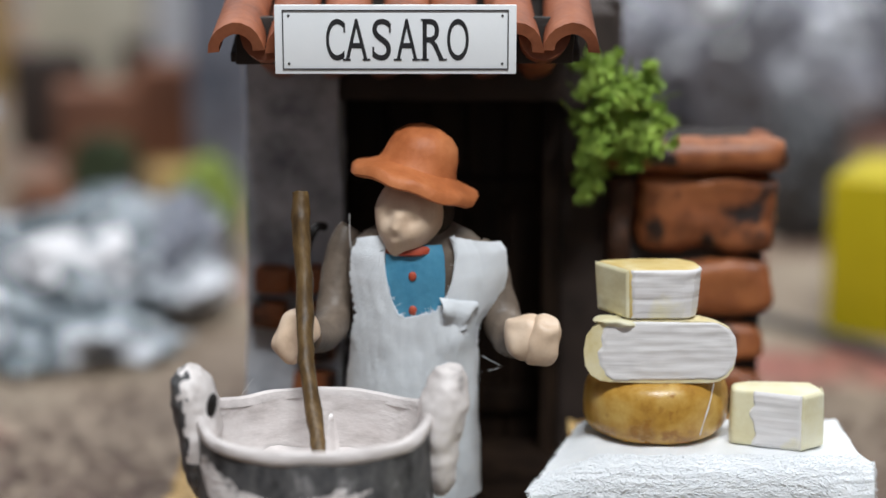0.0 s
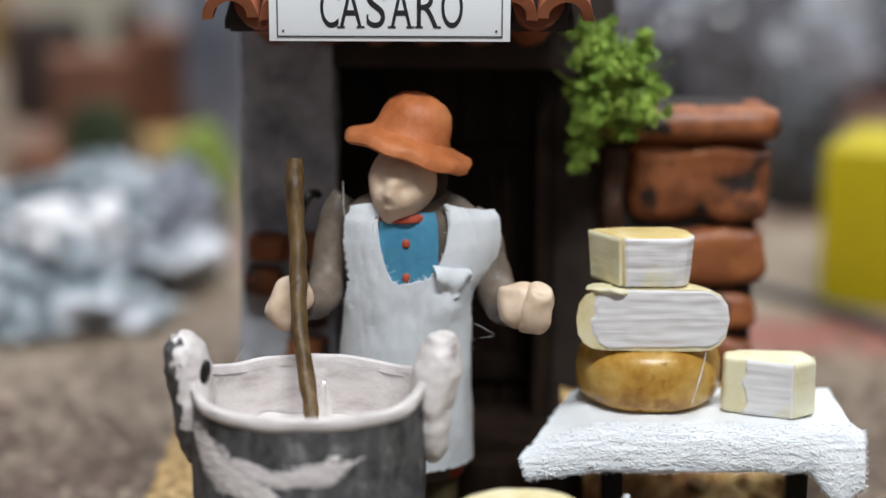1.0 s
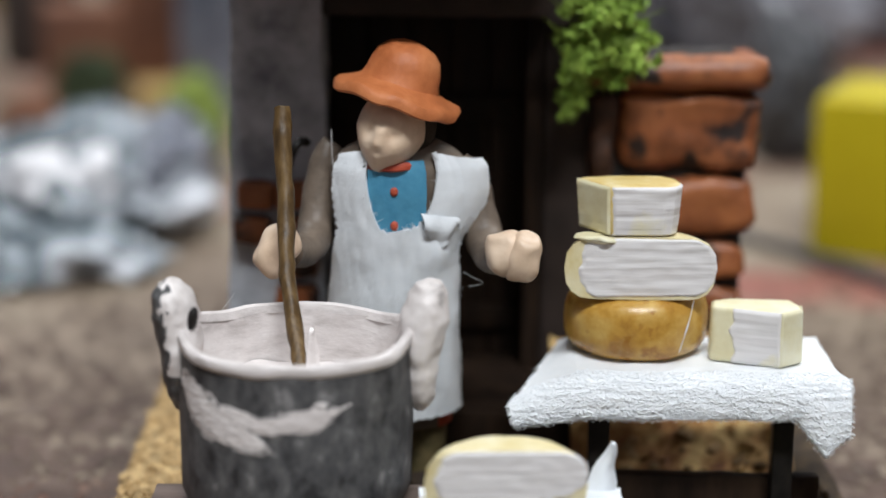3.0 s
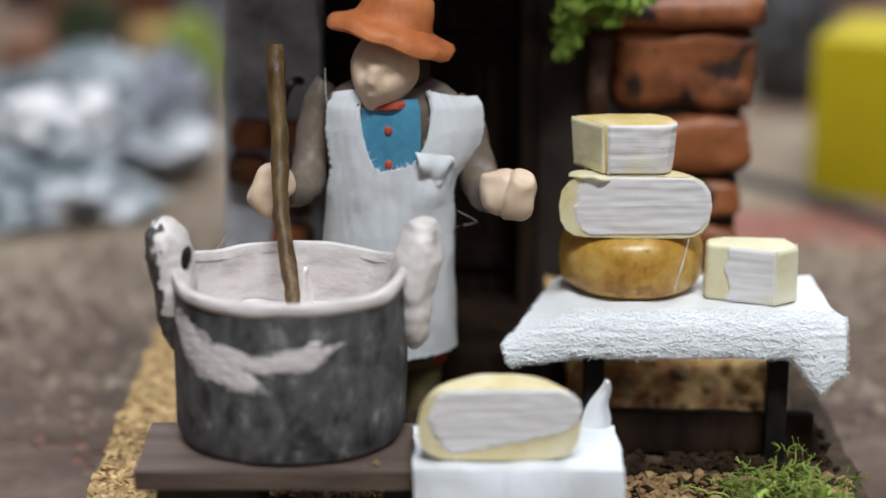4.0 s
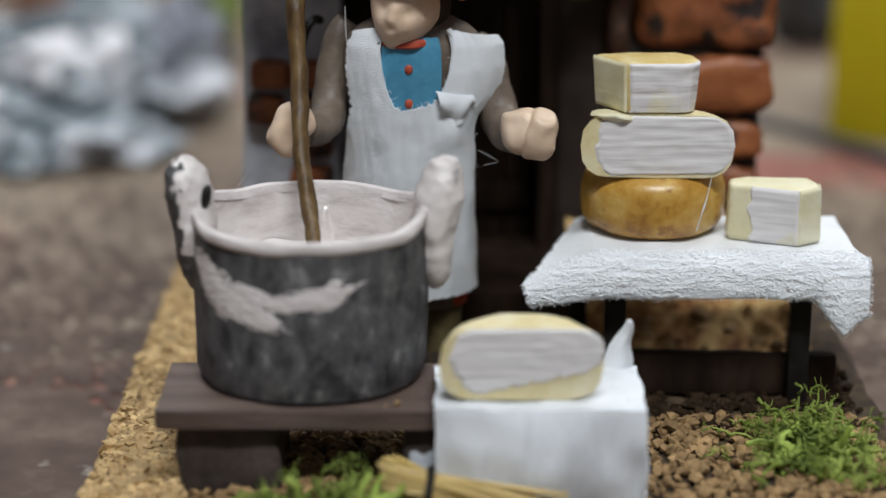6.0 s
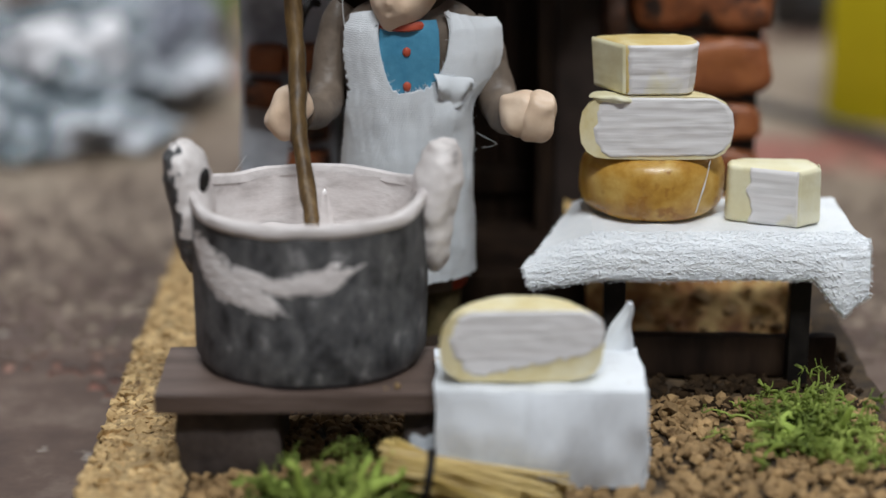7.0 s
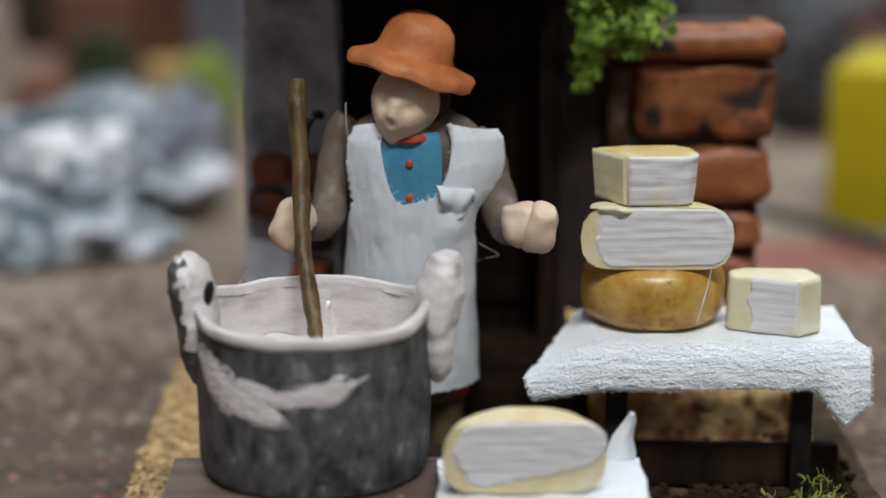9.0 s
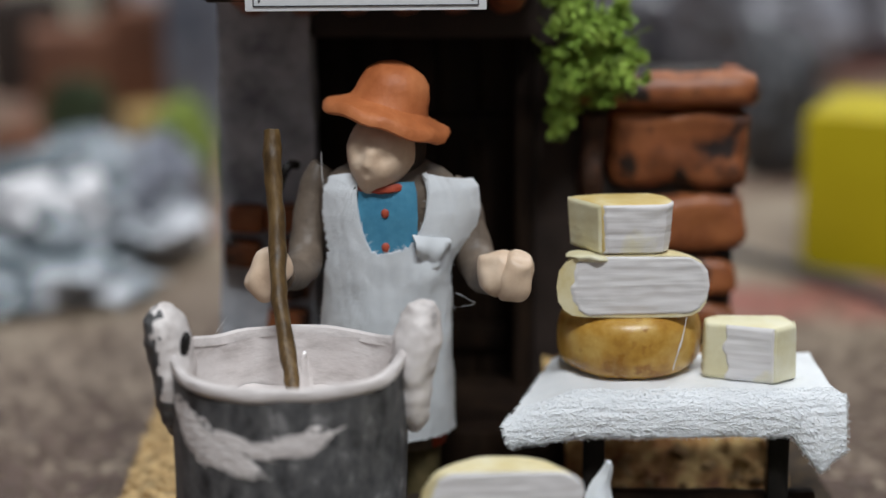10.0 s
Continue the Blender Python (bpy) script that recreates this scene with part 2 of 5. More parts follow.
def rough_box(c, s, bevel, turn=(0, 0, 0), cuts=3, amount=0.0006, freq=150, seed=0):
    """A box with worn, uneven faces."""
    bm = bmesh.new()
    bmesh.ops.create_cube(bm, size=1)
    bmesh.ops.scale(bm, vec=s, verts=bm.verts)
    bmesh.ops.bevel(bm, geom=list(bm.edges), offset=bevel, segments=2, profile=0.6, affect="EDGES")
    bmesh.ops.subdivide_edges(bm, edges=[e for e in bm.edges if e.calc_length() > bevel * 2.5], cuts=cuts, use_grid_fill=True)
    for v in bm.verts:
        v.co += noise.noise_vector(v.co * freq + Vector((seed * 3.1, seed * 1.7, seed))) * amount
    bm.transform(pose(*c, *turn))
    return bm


def ball(c, r, turn=(0, 0, 0), sub=3, jitter=0.0, freq=120):
    bm = bmesh.new()
    bmesh.ops.create_icosphere(bm, subdivisions=sub, radius=1)
    for v in bm.verts:
        v.co = Vector((v.co.x * r[0], v.co.y * r[1], v.co.z * r[2]))
        if jitter:
            v.co += noise.noise_vector(v.co * freq + Vector(c) * 50) * jitter
    bm.transform(pose(*c, *turn))
    return bm


def lathe(profile, c, segs=48, squash=(1, 1), jitter=0.0, freq=100, start=0.0, span=360.0, caps=False):
    """profile: (radius, z) from one end to the other."""
    bm = bmesh.new()
    full = span >= 360
    count = segs if full else segs + 1
    rings = []
    for r, z in profile:
        ring = []
        for i in range(count):
            a = radians(start + span * i / segs)
            p = Vector((r * math.cos(a) * squash[0], r * math.sin(a) * squash[1], z))
            if jitter:
                p += noise.noise_vector(p * freq) * jitter
            ring.append(bm.verts.new(p + Vector(c)))
        rings.append(ring)
    for a, b in zip(rings, rings[1:]):
        for i in range(count if full else count - 1):
            j = (i + 1) % count
            bm.faces.new((a[i], a[j], b[j], b[i]))
    if caps:
        for ring in (rings[0], rings[-1]):
            bm.faces.new(ring)
    return bm


def tube(points, radii, segs=8, flat=1.0):
    """A tapered rod along points, closed at both ends."""
    bm = bmesh.new()
    pts = [Vector(p) for p in points]
    if not isinstance(radii, (list, tuple)):
        radii = [radii] * len(pts)
    rings = []
    side = None
    for i, p in enumerate(pts):
        d = (pts[min(i + 1, len(pts) - 1)] - pts[max(i - 1, 0)]).normalized()
        if side is None:
            side = d.orthogonal().normalized()
        side = (side - d * side.dot(d)).normalized()
        up = d.cross(side)
        rings.append([bm.verts.new(p + (side * math.cos(2 * math.pi * k / segs) + up * flat * math.sin(2 * math.pi * k / segs)) * radii[i]) for k in range(segs)])
    for a, b in zip(rings, rings[1:]):
        for k in range(segs):
            bm.faces.new((a[k], a[(k + 1) % segs], b[(k + 1) % segs], b[k]))
    bm.faces.new(rings[0])
    bm.faces.new(rings[-1])
    return bm


def smooth_path(points, n=5):
    """More points along a curve through the given ones."""
    pts = [Vector(p) for p in points]
    out = []
    for i in range(len(pts) - 1):
        a, b, c, d = pts[max(i - 1, 0)], pts[i], pts[i + 1], pts[min(i + 2, len(pts) - 1)]
        for k in range(n):
            t = k / n
            out.append(0.5 * (2 * b + (c - a) * t + (2 * a - 5 * b + 4 * c - d) * t * t + (3 * b - a - 3 * c + d) * t ** 3))
    return out + [pts[-1]]


def grid(nu, nv, place, keep=None):
    """A sheet: place(u, v) for u, v in 0..1."""
    bm = bmesh.new()
    rows = [[bm.verts.new(place(i / nu, j / nv)) for i in range(nu + 1)] for j in range(nv + 1)]
    for j in range(nv):
        for i in range(nu):
            if keep is None or keep((i + 0.5) / nu, (j + 0.5) / nv):
                bm.faces.new((rows[j][i], rows[j][i + 1], rows[j + 1][i + 1], rows[j + 1][i]))
    loose = [v for v in bm.verts if not v.link_faces]
    bmesh.ops.delete(bm, geom=loose, context="VERTS")
    return bm


def thicken(bm, d):
    """Gives a sheet a thickness d."""
    bmesh.ops.recalc_face_normals(bm, faces=bm.faces)
    bmesh.ops.solidify(bm, geom=list(bm.faces), thickness=d)
    return bm


def lerp(a, b, t):
    return a + (b - a) * t


def along(table, t):
    """Linear reading of a table of (t, value)."""
    for (t0, a), (t1, b) in zip(table, table[1:]):
        if t <= t1:
            return lerp(a, b, max(0.0, (t - t0) / (t1 - t0)))
    return table[-1][1]


# ---- the room and the table on which the model stands ----
def room():
    x0, x1, y0, y1, z0, z1 = -2.2, 2.2, -1.6, 2.7, -0.78, 2.4
    t = 0.1
    single("floor", box(((x0 + x1) / 2, (y0 + y1) / 2, z0 - t / 2), (x1 - x0 + 2 * t, y1 - y0 + 2 * t, t)), M["floor"], (0, 0.5, z0), "grey floor of the room", "floor", kind="structure", smooth=False)
    single("ceiling", box(((x0 + x1) / 2, (y0 + y1) / 2, z1 + t / 2), (x1 - x0 + 2 * t, y1 - y0 + 2 * t, t)), M["ceiling"], (0, 0.5, z1), "white painted ceiling of the room", "ceiling", kind="structure", smooth=False)
    h, zc = z1 - z0, (z0 + z1) / 2
    # assumed walls; the three out of view stay dark to limit bounced light
    for name, c, s in (("wall_north", ((x0 + x1) / 2, y1 + t / 2, zc), (x1 - x0 + 2 * t, t, h)), ("wall_south", ((x0 + x1) / 2, y0 - t / 2, zc), (x1 - x0 + 2 * t, t, h)), ("wall_west", (x0 - t / 2, (y0 + y1) / 2, zc), (t, y1 - y0, h)), ("wall_east", (x1 + t / 2, (y0 + y1) / 2, zc), (t, y1 - y0, h))):
        single(name, box(c, s), M["wall_pale" if name == "wall_north" else "wall"], (c[0], c[1], z0), "plain grey wall added to enclose the scene", "wall", kind="structure", smooth=False)


def display_table():
    ob = thing("display_table", (0, 1.1, -0.78), "worn brown table with reddish stains under the model", "table")
    part("tabletop", box((0, 1.25, -0.04), (1.9, 2.46, 0.04), 0.004), M["table"], ob)

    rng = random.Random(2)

    # near table's shade put into colour: dark cells thin out towards the back
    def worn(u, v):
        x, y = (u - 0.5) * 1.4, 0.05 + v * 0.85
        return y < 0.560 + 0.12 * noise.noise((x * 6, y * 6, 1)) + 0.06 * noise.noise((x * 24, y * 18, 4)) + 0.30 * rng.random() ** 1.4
    part("varnish", grid(480, 290, lambda u, v: Vector(((u - 0.5) * 1.4, 0.05 + v * 0.85, -0.0192)), worn), M["table_shade"], ob, "thin brown sheet, painted shade over the table's near part")
    for x in (-0.88, 0.88):
        for y in (0.08, 2.4):
            part("leg", box((x, y, -0.42), (0.06, 0.06, 0.72), 0.004), M["grey_dark"], ob)


room()
display_table()


# ---- the model's base ----
def model_base():
    bm = bmesh.new()
    corners = [(-0.0925, 0.38), (0.122, 0.38), (0.125, 0.70), (-0.083, 0.70)]
    lo = [bm.verts.new((x - (0.002 if x < 0 else -0.002), y, -0.02)) for x, y in corners]
    hi = [bm.verts.new((x, y, -0.0005)) for x, y in corners]
    bm.faces.new(hi)
    bm.faces.new(lo[::-1])
    for i in range(4):
        j = (i + 1) % 4
        bm.faces.new((lo[i], lo[j], hi[j], hi[i]))
    bmesh.ops.subdivide_edges(bm, edges=list(bm.edges), cuts=40, use_grid_fill=True)
    for v in bm.verts:
        if v.co.z > -0.019:
            v.co += noise.noise_vector(v.co * 160) * 0.0012 + noise.noise_vector(v.co * 500) * 0.0005
            v.co.z = min(v.co.z, 0.0006)
    return single("model_base", bm, M["cork"], (0.015, 0.54, -0.02), "rough cork board base of the miniature scene", "base board")


model_base()


def chunk(rng, c, r):
    """One irregular crumb with flat faces."""
    bm = bmesh.new()
    bmesh.ops.create_icosphere(bm, subdivisions=1, radius=1)
    s = Vector((rng.uniform(0.6, 1.3), rng.uniform(0.6, 1.3), rng.uniform(0.35, 0.8)))
    m = Euler((rng.uniform(-0.5, 0.5), rng.uniform(-0.5, 0.5), rng.uniform(0, 6.28))).to_matrix()
    for v in bm.verts:
        w = v.co * rng.uniform(0.5, 1.25)
        v.co = m @ Vector((w.x * s.x, w.y * s.y, w.z * s.z)) * r + Vector(c)
    return bm


def scatter(name, material, count, area, size, label, seed, z=0.0):
    """Many crumbs in one mesh, with shared shapes."""
    rng = random.Random(seed)
    vs, fs = [], []
    shapes = []
    for k in range(12):
        bm = chunk(rng, (0, 0, 0), 1)
        shapes.append(([v.co.copy() for v in bm.verts], [[v.index for v in f.verts] for f in bm.faces]))
        bm.free()
    for k in range(count):
        x, y = area(rng)
        r = rng.uniform(*size)
        sv, sf = shapes[k % 12]
        rot = Matrix.Rotation(rng.uniform(0, 6.28), 3, "Z")
        base = len(vs)
        lift = Vector((x, y, z + r * rng.uniform(0.2, 0.6)))
        vs += [rot @ v * r + lift for v in sv]
        fs += [[i + base for i in f] for f in sf]
    me = bpy.data.meshes.new(name)
    me.from_pydata([tuple(v) for v in vs], [], fs)
    me.materials.append(material)
    ob = new(name, me)
    return tagged(ob, label, "granules", kind="stuff")


scatter("cork_gravel", M["granule"], 2700, lambda g: (g.uniform(-0.062, 0.119), g.uniform(0.44, 0.516)), (0.0008, 0.0028), "loose brown cork granules strewn on the base", 3)
# dark soil whose colour also carries the shade under the small table
scatter("dark_soil", M["soil"], 900, lambda g: (g.uniform(0.02, 0.118), g.uniform(0.506, 0.562)), (0.0008, 0.0022), "dark soil crumbs, darkened as shade under small table", 6)


def sawdust_bed():
    def place(u, v):
        x, y = lerp(-0.0905, -0.063, u), lerp(0.385, 0.665, v)
        e = min(u, 1 - u) * 6
        return Vector((x + 0.0015 * noise.noise((y * 90, u, 1)), y, -0.0012 + 0.0022 * min(1, e) + 0.0007 * noise.noise((x * 260, y * 260, 3)) + 0.0005 * noise.noise((x * 900, y * 900, 3))))
    single("sawdust_bed", thicken(grid(36, 300, place), 0.0012), M["sawdust"], (-0.077, 0.52, 0), "pale sawdust layer glued along the base's edge", "sawdust", kind="structure")


sawdust_bed()
scatter("sawdust_strip", M["sawdust"], 4600, lambda g: (g.uniform(-0.089, -0.064), g.uniform(0.42, 0.66)), (0.0005, 0.0021), "pale sawdust and cork crumbs along the base's edge", 4)


# ---- the little house behind ----
def house():
    ob = thing("miniature_house", (-0.01, 0.63, 0), "miniature house front with grey plaster and dark door", "model house")
    # left pier: grey plaster that spreads a little towards its foot
    bm = bmesh.new()
    bmesh.ops.create_cube(bm, size=1)
    bmesh.ops.subdivide_edges(bm, edges=list(bm.edges), cuts=14, use_grid_fill=True)
    for v in bm.verts:
        z = (v.co.z + 0.5) * 0.158
        flare = 0.0035 * max(0.0, 1 - z / 0.09)
        x = -0.046 + v.co.x * 0.0285 + (v.co.x - 0.5) * flare
        v.co = Vector((x, 0.622 + v.co.y * 0.034, z))
        v.co += noise.noise_vector(v.co * 90) * 0.0014
    part("wall", bm, M["plaster"], ob, "uneven grey plaster pier")
    # bricks that show where the plaster is gone
    rng = random.Random(5)
    for z in (0.012, 0.0225, 0.033, 0.0440, 0.0555, 0.0665, 0.0775):
        for x in (-0.0535, -0.0395):
            if 0.03 < z < 0.06 and x < -0.05:
                continue
            w = rng.uniform(0.011, 0.014)
            part("brick", rough_box((x + rng.uniform(-0.001, 0.001), 0.6045, z), (w, 0.012, 0.0084), 0.0022, (0, rng.uniform(-5, 5), 0), 2, 0.0006, 200, rng.random() * 9), M["brick"], ob)
    # back of the door recess, door planks, jamb and lintel
    part("back_wall", box((0.0, 0.672, 0.079), (0.12, 0.012, 0.158), 0.001), M["block"], ob)
    door = part("door", box((0.001, 0.6395, 0.0655), (0.062, 0.004, 0.131), 0.0008), M["dark_wood"], ob, "dark brown plank door")
    for i in range(5):
        part("plank", rough_box((-0.0255 + i * 0.0131, 0.6355, 0.066), (0.0125, 0.004, 0.128), 0.0008, (0, 0, 0), 3, 0.0004, 120, i), M["dark_wood"], door)
    for z in (0.03, 0.10):
        part("crossbar", box((0.001, 0.6325, z), (0.058, 0.003, 0.008), 0.0008), M["dark_wood"], door)
    # added block that keeps the ground at the door's foot dark
    part("doorstep", rough_box((0.007, 0.604, 0.008), (0.076, 0.058, 0.017), 0.0015, (0, 0, 0), 4, 0.0008), M["dark_wood"], ob)
    part("jamb", rough_box((0.034, 0.627, 0.066), (0.0055, 0.02, 0.132), 0.001, (0, 0, 0), 3, 0.0004), M["dark_wood"], ob)
    part("side_wall", rough_box((0.0455, 0.642, 0.079), (0.0165, 0.045, 0.158), 0.001), M["block"], ob)
    # plaster lintel given a dark brown that paints in its shade
    part("lintel", rough_box((0.003, 0.620, 0.1445), (0.070, 0.026, 0.024), 0.0015, (0, 0, 0), 3, 0.0007), M["block"], ob, "lintel, dark colour for the shade under the eaves")
    # roof of curved clay tiles
    roof = part("roof", box((-0.0105, 0.612, 0.1655), (0.098, 0.112, 0.003), 0.0006, (14, 0, 0)), M["mortar"], ob)

    # added black board that makes the hollows under the tiles dark
    part("eaves_board", rough_box((-0.0105, 0.5565, 0.1570), (0.094, 0.005, 0.0130), 0.0008, (0, 0, 0), 3, 0.0006), M["mortar"], ob)

    def roof_tile(r0, r1, length, th):
        bm = bmesh.new()
        n = 10
        rings = []
        for y, r in ((0, r0), (length * 0.5, (r0 + r1) / 2), (length, r1)):
            for d in (0, -th):
                rings.append([bm.verts.new(((r + d) * math.cos(math.pi * k / n), y, (r + d) * math.sin(math.pi * k / n) * 1.05)) for k in range(n + 1)])
        for k in range(n):
            for a, b in ((0, 2), (2, 4), (3, 1), (5, 3)):
                bm.faces.new((rings[a][k], rings[a][k + 1], rings[b][k + 1], rings[b][k]))
            bm.faces.new((rings[0][k], rings[1][k], rings[1][k + 1], rings[0][k + 1]))
            bm.faces.new((rings[4][k], rings[4][k + 1], rings[5][k + 1], rings[5][k]))
        for k in (0, n):
            bm.faces.new([rings[i][k] for i in (0, 2, 4, 5, 3, 1)])
        for v in bm.verts:
            v.co += noise.noise_vector(v.co * 180) * 0.0006
        return bm

    for row in range(2):
        for i in range(7):
            bm = roof_tile(0.0078, 0.0064, 0.062, 0.0030)
            bm.transform(pose(-0.056 + i * 0.01525 + rng.uniform(-0.0006, 0.0006), 0.543 + row * 0.053, 0.1553 + row * 0.0155, 14, rng.uniform(-4, 4), rng.uniform(-3, 3)))
            part("roof_tile", bm, M["tile"], roof)
        for i in range(6):
            bm = roof_tile(0.0074, 0.006, 0.06, 0.0030)
            bm.transform(pose(-0.0484 + i * 0.01525, 0.547 + row * 0.053, 0.1605 + row * 0.0155, 14, 180, 0))
            part("roof_tile", bm, M["tile"], roof)
    return ob


house()


def sign():
    c = Vector((-0.0128, 0.5388, 0.1592))
    ob = thing("shop_sign", tuple(c), "white paper sign lettered CASARO on the eaves", "sign")
    W, Hh = 0.0652, 0.0187
    tilt = (2, 0, 0)

    def put(bm, dy=0.0):
        bm.transform(pose(c.x, c.y, c.z, *tilt) @ Matrix.Translation((0, dy, 0)))
        return bm

    board = part("board", put(box((0, 0, 0), (W, 0.0012, Hh), 0.0002)), M["sign"], ob)
    bm = bmesh.new()
    for x0, x1, z0, z1 in ((-0.0305, 0.0305, 0.0078, 0.0081), (-0.0305, 0.0305, -0.0081, -0.0078), (-0.0305, -0.0302, -0.0081, 0.0081), (0.0302, 0.0305, -0.0081, 0.0081)):
        join(bm, box(((x0 + x1) / 2, -0.00075, (z0 + z1) / 2), (x1 - x0, 0.0003, z1 - z0)))
    part("border", put(bm), M["ink"], board, "thin black printed border", smooth=False)
    for x in (-0.0288, 0.0288):
        for z in (-0.0065, 0.0065):
            part("nail_dot", put(ball((x, -0.0007, z), (0.0004, 0.0002, 0.0004), sub=1)), M["ink"], board)
    def glyph(ch):
        font = bpy.data.curves.new("lettering", "FONT")
        font.body, font.size, font.extrude, font.offset = ch, 0.0155, 0.00004, 0.00002
        tmp = bpy.data.objects.new("tmp", font)
        me = bpy.data.meshes.new_from_object(tmp)
        bpy.data.objects.remove(tmp)
        bm = bmesh.new()
        bm.from_mesh(me)
        bpy.data.meshes.remove(me)
        return bm

    bm = bmesh.new()
    hh = 0.0113
    for ch, x0, x1, serifs in (("C", -0.01925, -0.01430, ((1.0, 0.80, 0),)), ("A", -0.01405, -0.00800, ((0.06, 0, 1), (0.94, 0, 1))), ("S", -0.00675, -0.00175, ((0.95, 0.80, 0), (0.05, 0.20, 0))), ("A", -0.00030, 0.00540, ((0.06, 0, 1), (0.94, 0, 1))), ("R", 0.00680, 0.01270, ((0.1, 0, 1), (0.93, 0, 1), (0.1, 1, 1))), ("O", 0.01340, 0.01925, ())):
        g = glyph(ch)
        xs, ys = [v.co.x for v in g.verts], [v.co.y for v in g.verts]
        ax, bx, ay, by = min(xs), max(xs), min(ys), max(ys)
        for v in g.verts:
            v.co.x = lerp(x0, x1, (v.co.x - ax) / (bx - ax))
            v.co.y = ((v.co.y - ay) / (by - ay) - 0.5) * hh
        join(bm, g)
        for sx, sy, flat in serifs:
            size = (0.0021, 0.0005, 0.00024) if flat else (0.0005, 0.0026, 0.00024)
            join(bm, box((lerp(x0, x1, sx), (sy - 0.5) * (hh - 0.0005), 0), size))
    bm.transform(pose(0.0005, -0.00066, 0, 90, 0, 0))
    part("lettering", put(bm), M["ink"], board, "black capitals CASARO", smooth=False)


sign()


# darker copy of the brick; paints shade onto the pier's narrow left stones
M["brick_shaded"] = mat("shaded_brick", [(0.02, 0.011, 0.008), (0.05, 0.022, 0.012), (0.12, 0.045, 0.02)], 70, 0.6, 0.8, 240)


def brick_column():
    ob = thing("brick_pier", (0.078, 0.628, 0), "terracotta stone pier with dark joints and rounded rim", "pier")
    part("core", rough_box((0.0775, 0.6315, 0.0555), (0.047, 0.030, 0.111), 0.002, (0, 0, 0), 4, 0.0008), M["mortar"], ob)
    rng = random.Random(8)
    stones = [
        (0.0600, 0.1045, 0.0838, 0.1086), (0.0520, 0.0592, 0.0780, 0.1080),
        (0.0635, 0.1035, 0.0632, 0.0815), (0.0540, 0.0626, 0.0600, 0.0765),
        (0.0590, 0.1012, 0.0475, 0.0608), (0.0530, 0.0582, 0.0475, 0.0585),
        (0.0680, 0.1015, 0.0335, 0.0455), (0.0540, 0.0672, 0.0335, 0.0455),
        (0.0620, 0.1005, 0.0190, 0.0315), (0.0525, 0.0610, 0.0190, 0.0315),
        (0.0760, 0.1010, 0.0030, 0.0172), (0.0540, 0.0750, 0.0030, 0.0172),
    ]
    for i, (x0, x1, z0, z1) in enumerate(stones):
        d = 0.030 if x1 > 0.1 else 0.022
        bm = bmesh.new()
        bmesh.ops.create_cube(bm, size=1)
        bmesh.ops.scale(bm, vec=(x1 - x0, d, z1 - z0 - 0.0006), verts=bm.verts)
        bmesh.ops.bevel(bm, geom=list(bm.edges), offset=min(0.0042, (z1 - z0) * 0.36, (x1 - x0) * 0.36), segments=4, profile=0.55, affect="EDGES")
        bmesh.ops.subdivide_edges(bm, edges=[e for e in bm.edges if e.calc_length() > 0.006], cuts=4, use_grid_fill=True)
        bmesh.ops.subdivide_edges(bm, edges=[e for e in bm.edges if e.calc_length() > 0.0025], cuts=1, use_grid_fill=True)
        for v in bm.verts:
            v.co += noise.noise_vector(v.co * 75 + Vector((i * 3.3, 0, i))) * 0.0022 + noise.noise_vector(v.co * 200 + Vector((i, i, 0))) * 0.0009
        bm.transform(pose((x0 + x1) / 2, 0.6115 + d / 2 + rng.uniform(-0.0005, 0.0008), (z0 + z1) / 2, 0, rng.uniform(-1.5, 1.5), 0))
        part("stone", bm, M["brick"] if x1 > 0.07 else M["brick_shaded"], ob, "" if x1 > 0.07 else "stone in darker colour, as if shaded")
    # rim: rolled bars round a dark hollow
    def bar(p, q, r):
        p, q = Vector(p), Vector(q)
        n = 16
        bm = tube([lerp(p, q, k / n) for k in range(n + 1)], [r * (0.72 if k in (0, n) else 0.93 if k in (1, n - 1) else 1) for k in range(n + 1)], 16)
        for v in bm.verts:
            v.co += noise.noise_vector(v.co * 110) * 0.0010
        return bm

    rim = part("rim", bar((0.0495, 0.6130, 0.1148), (0.1060, 0.6130, 0.1152), 0.0056), M["brick"], ob, "rolled glossy terracotta rim")
    part("rim_end", bar((0.1030, 0.6120, 0.1138), (0.1022, 0.6420, 0.1136), 0.0050), M["brick"], rim)
    part("rim_back", bar((0.0495, 0.6400, 0.1140), (0.1050, 0.6400, 0.1140), 0.0045), M["mortar"], rim)
    part("rim_hollow", box((0.076, 0.627, 0.1125), (0.052, 0.022, 0.003), 0.0006), M["mortar"], rim)


brick_column()


def leaf_mass(bm, rng, c, r, count, size):
    """Small crumpled leaves round c."""
    for k in range(count):
        d = Vector((rng.gauss(0, 1), rng.gauss(0, 1), rng.gauss(0, 1))).normalized()
        p = Vector(c) + Vector((d.x * r[0], d.y * r[1], d.z * r[2])) * rng.uniform(0.35, 1.0)
        s = rng.uniform(*size)
        m = Euler((rng.uniform(0, 6.28), rng.uniform(0, 6.28), rng.uniform(0, 6.28))).to_matrix()
        pts = [(-1, 0, 0), (-0.3, -0.5, 0.25), (0.6, -0.35, 0.1), (1.1, 0.1, -0.2), (0.4, 0.5, 0.2), (-0.4, 0.45, 0.3)]
        vs = [bm.verts.new(p + m @ Vector(q) * s) for q in pts]
        mid = bm.verts.new(p + m @ Vector((0, 0, 0.1)) * s)
        for i in range(6):
            bm.faces.new((vs[i], vs[(i + 1) % 6], mid))


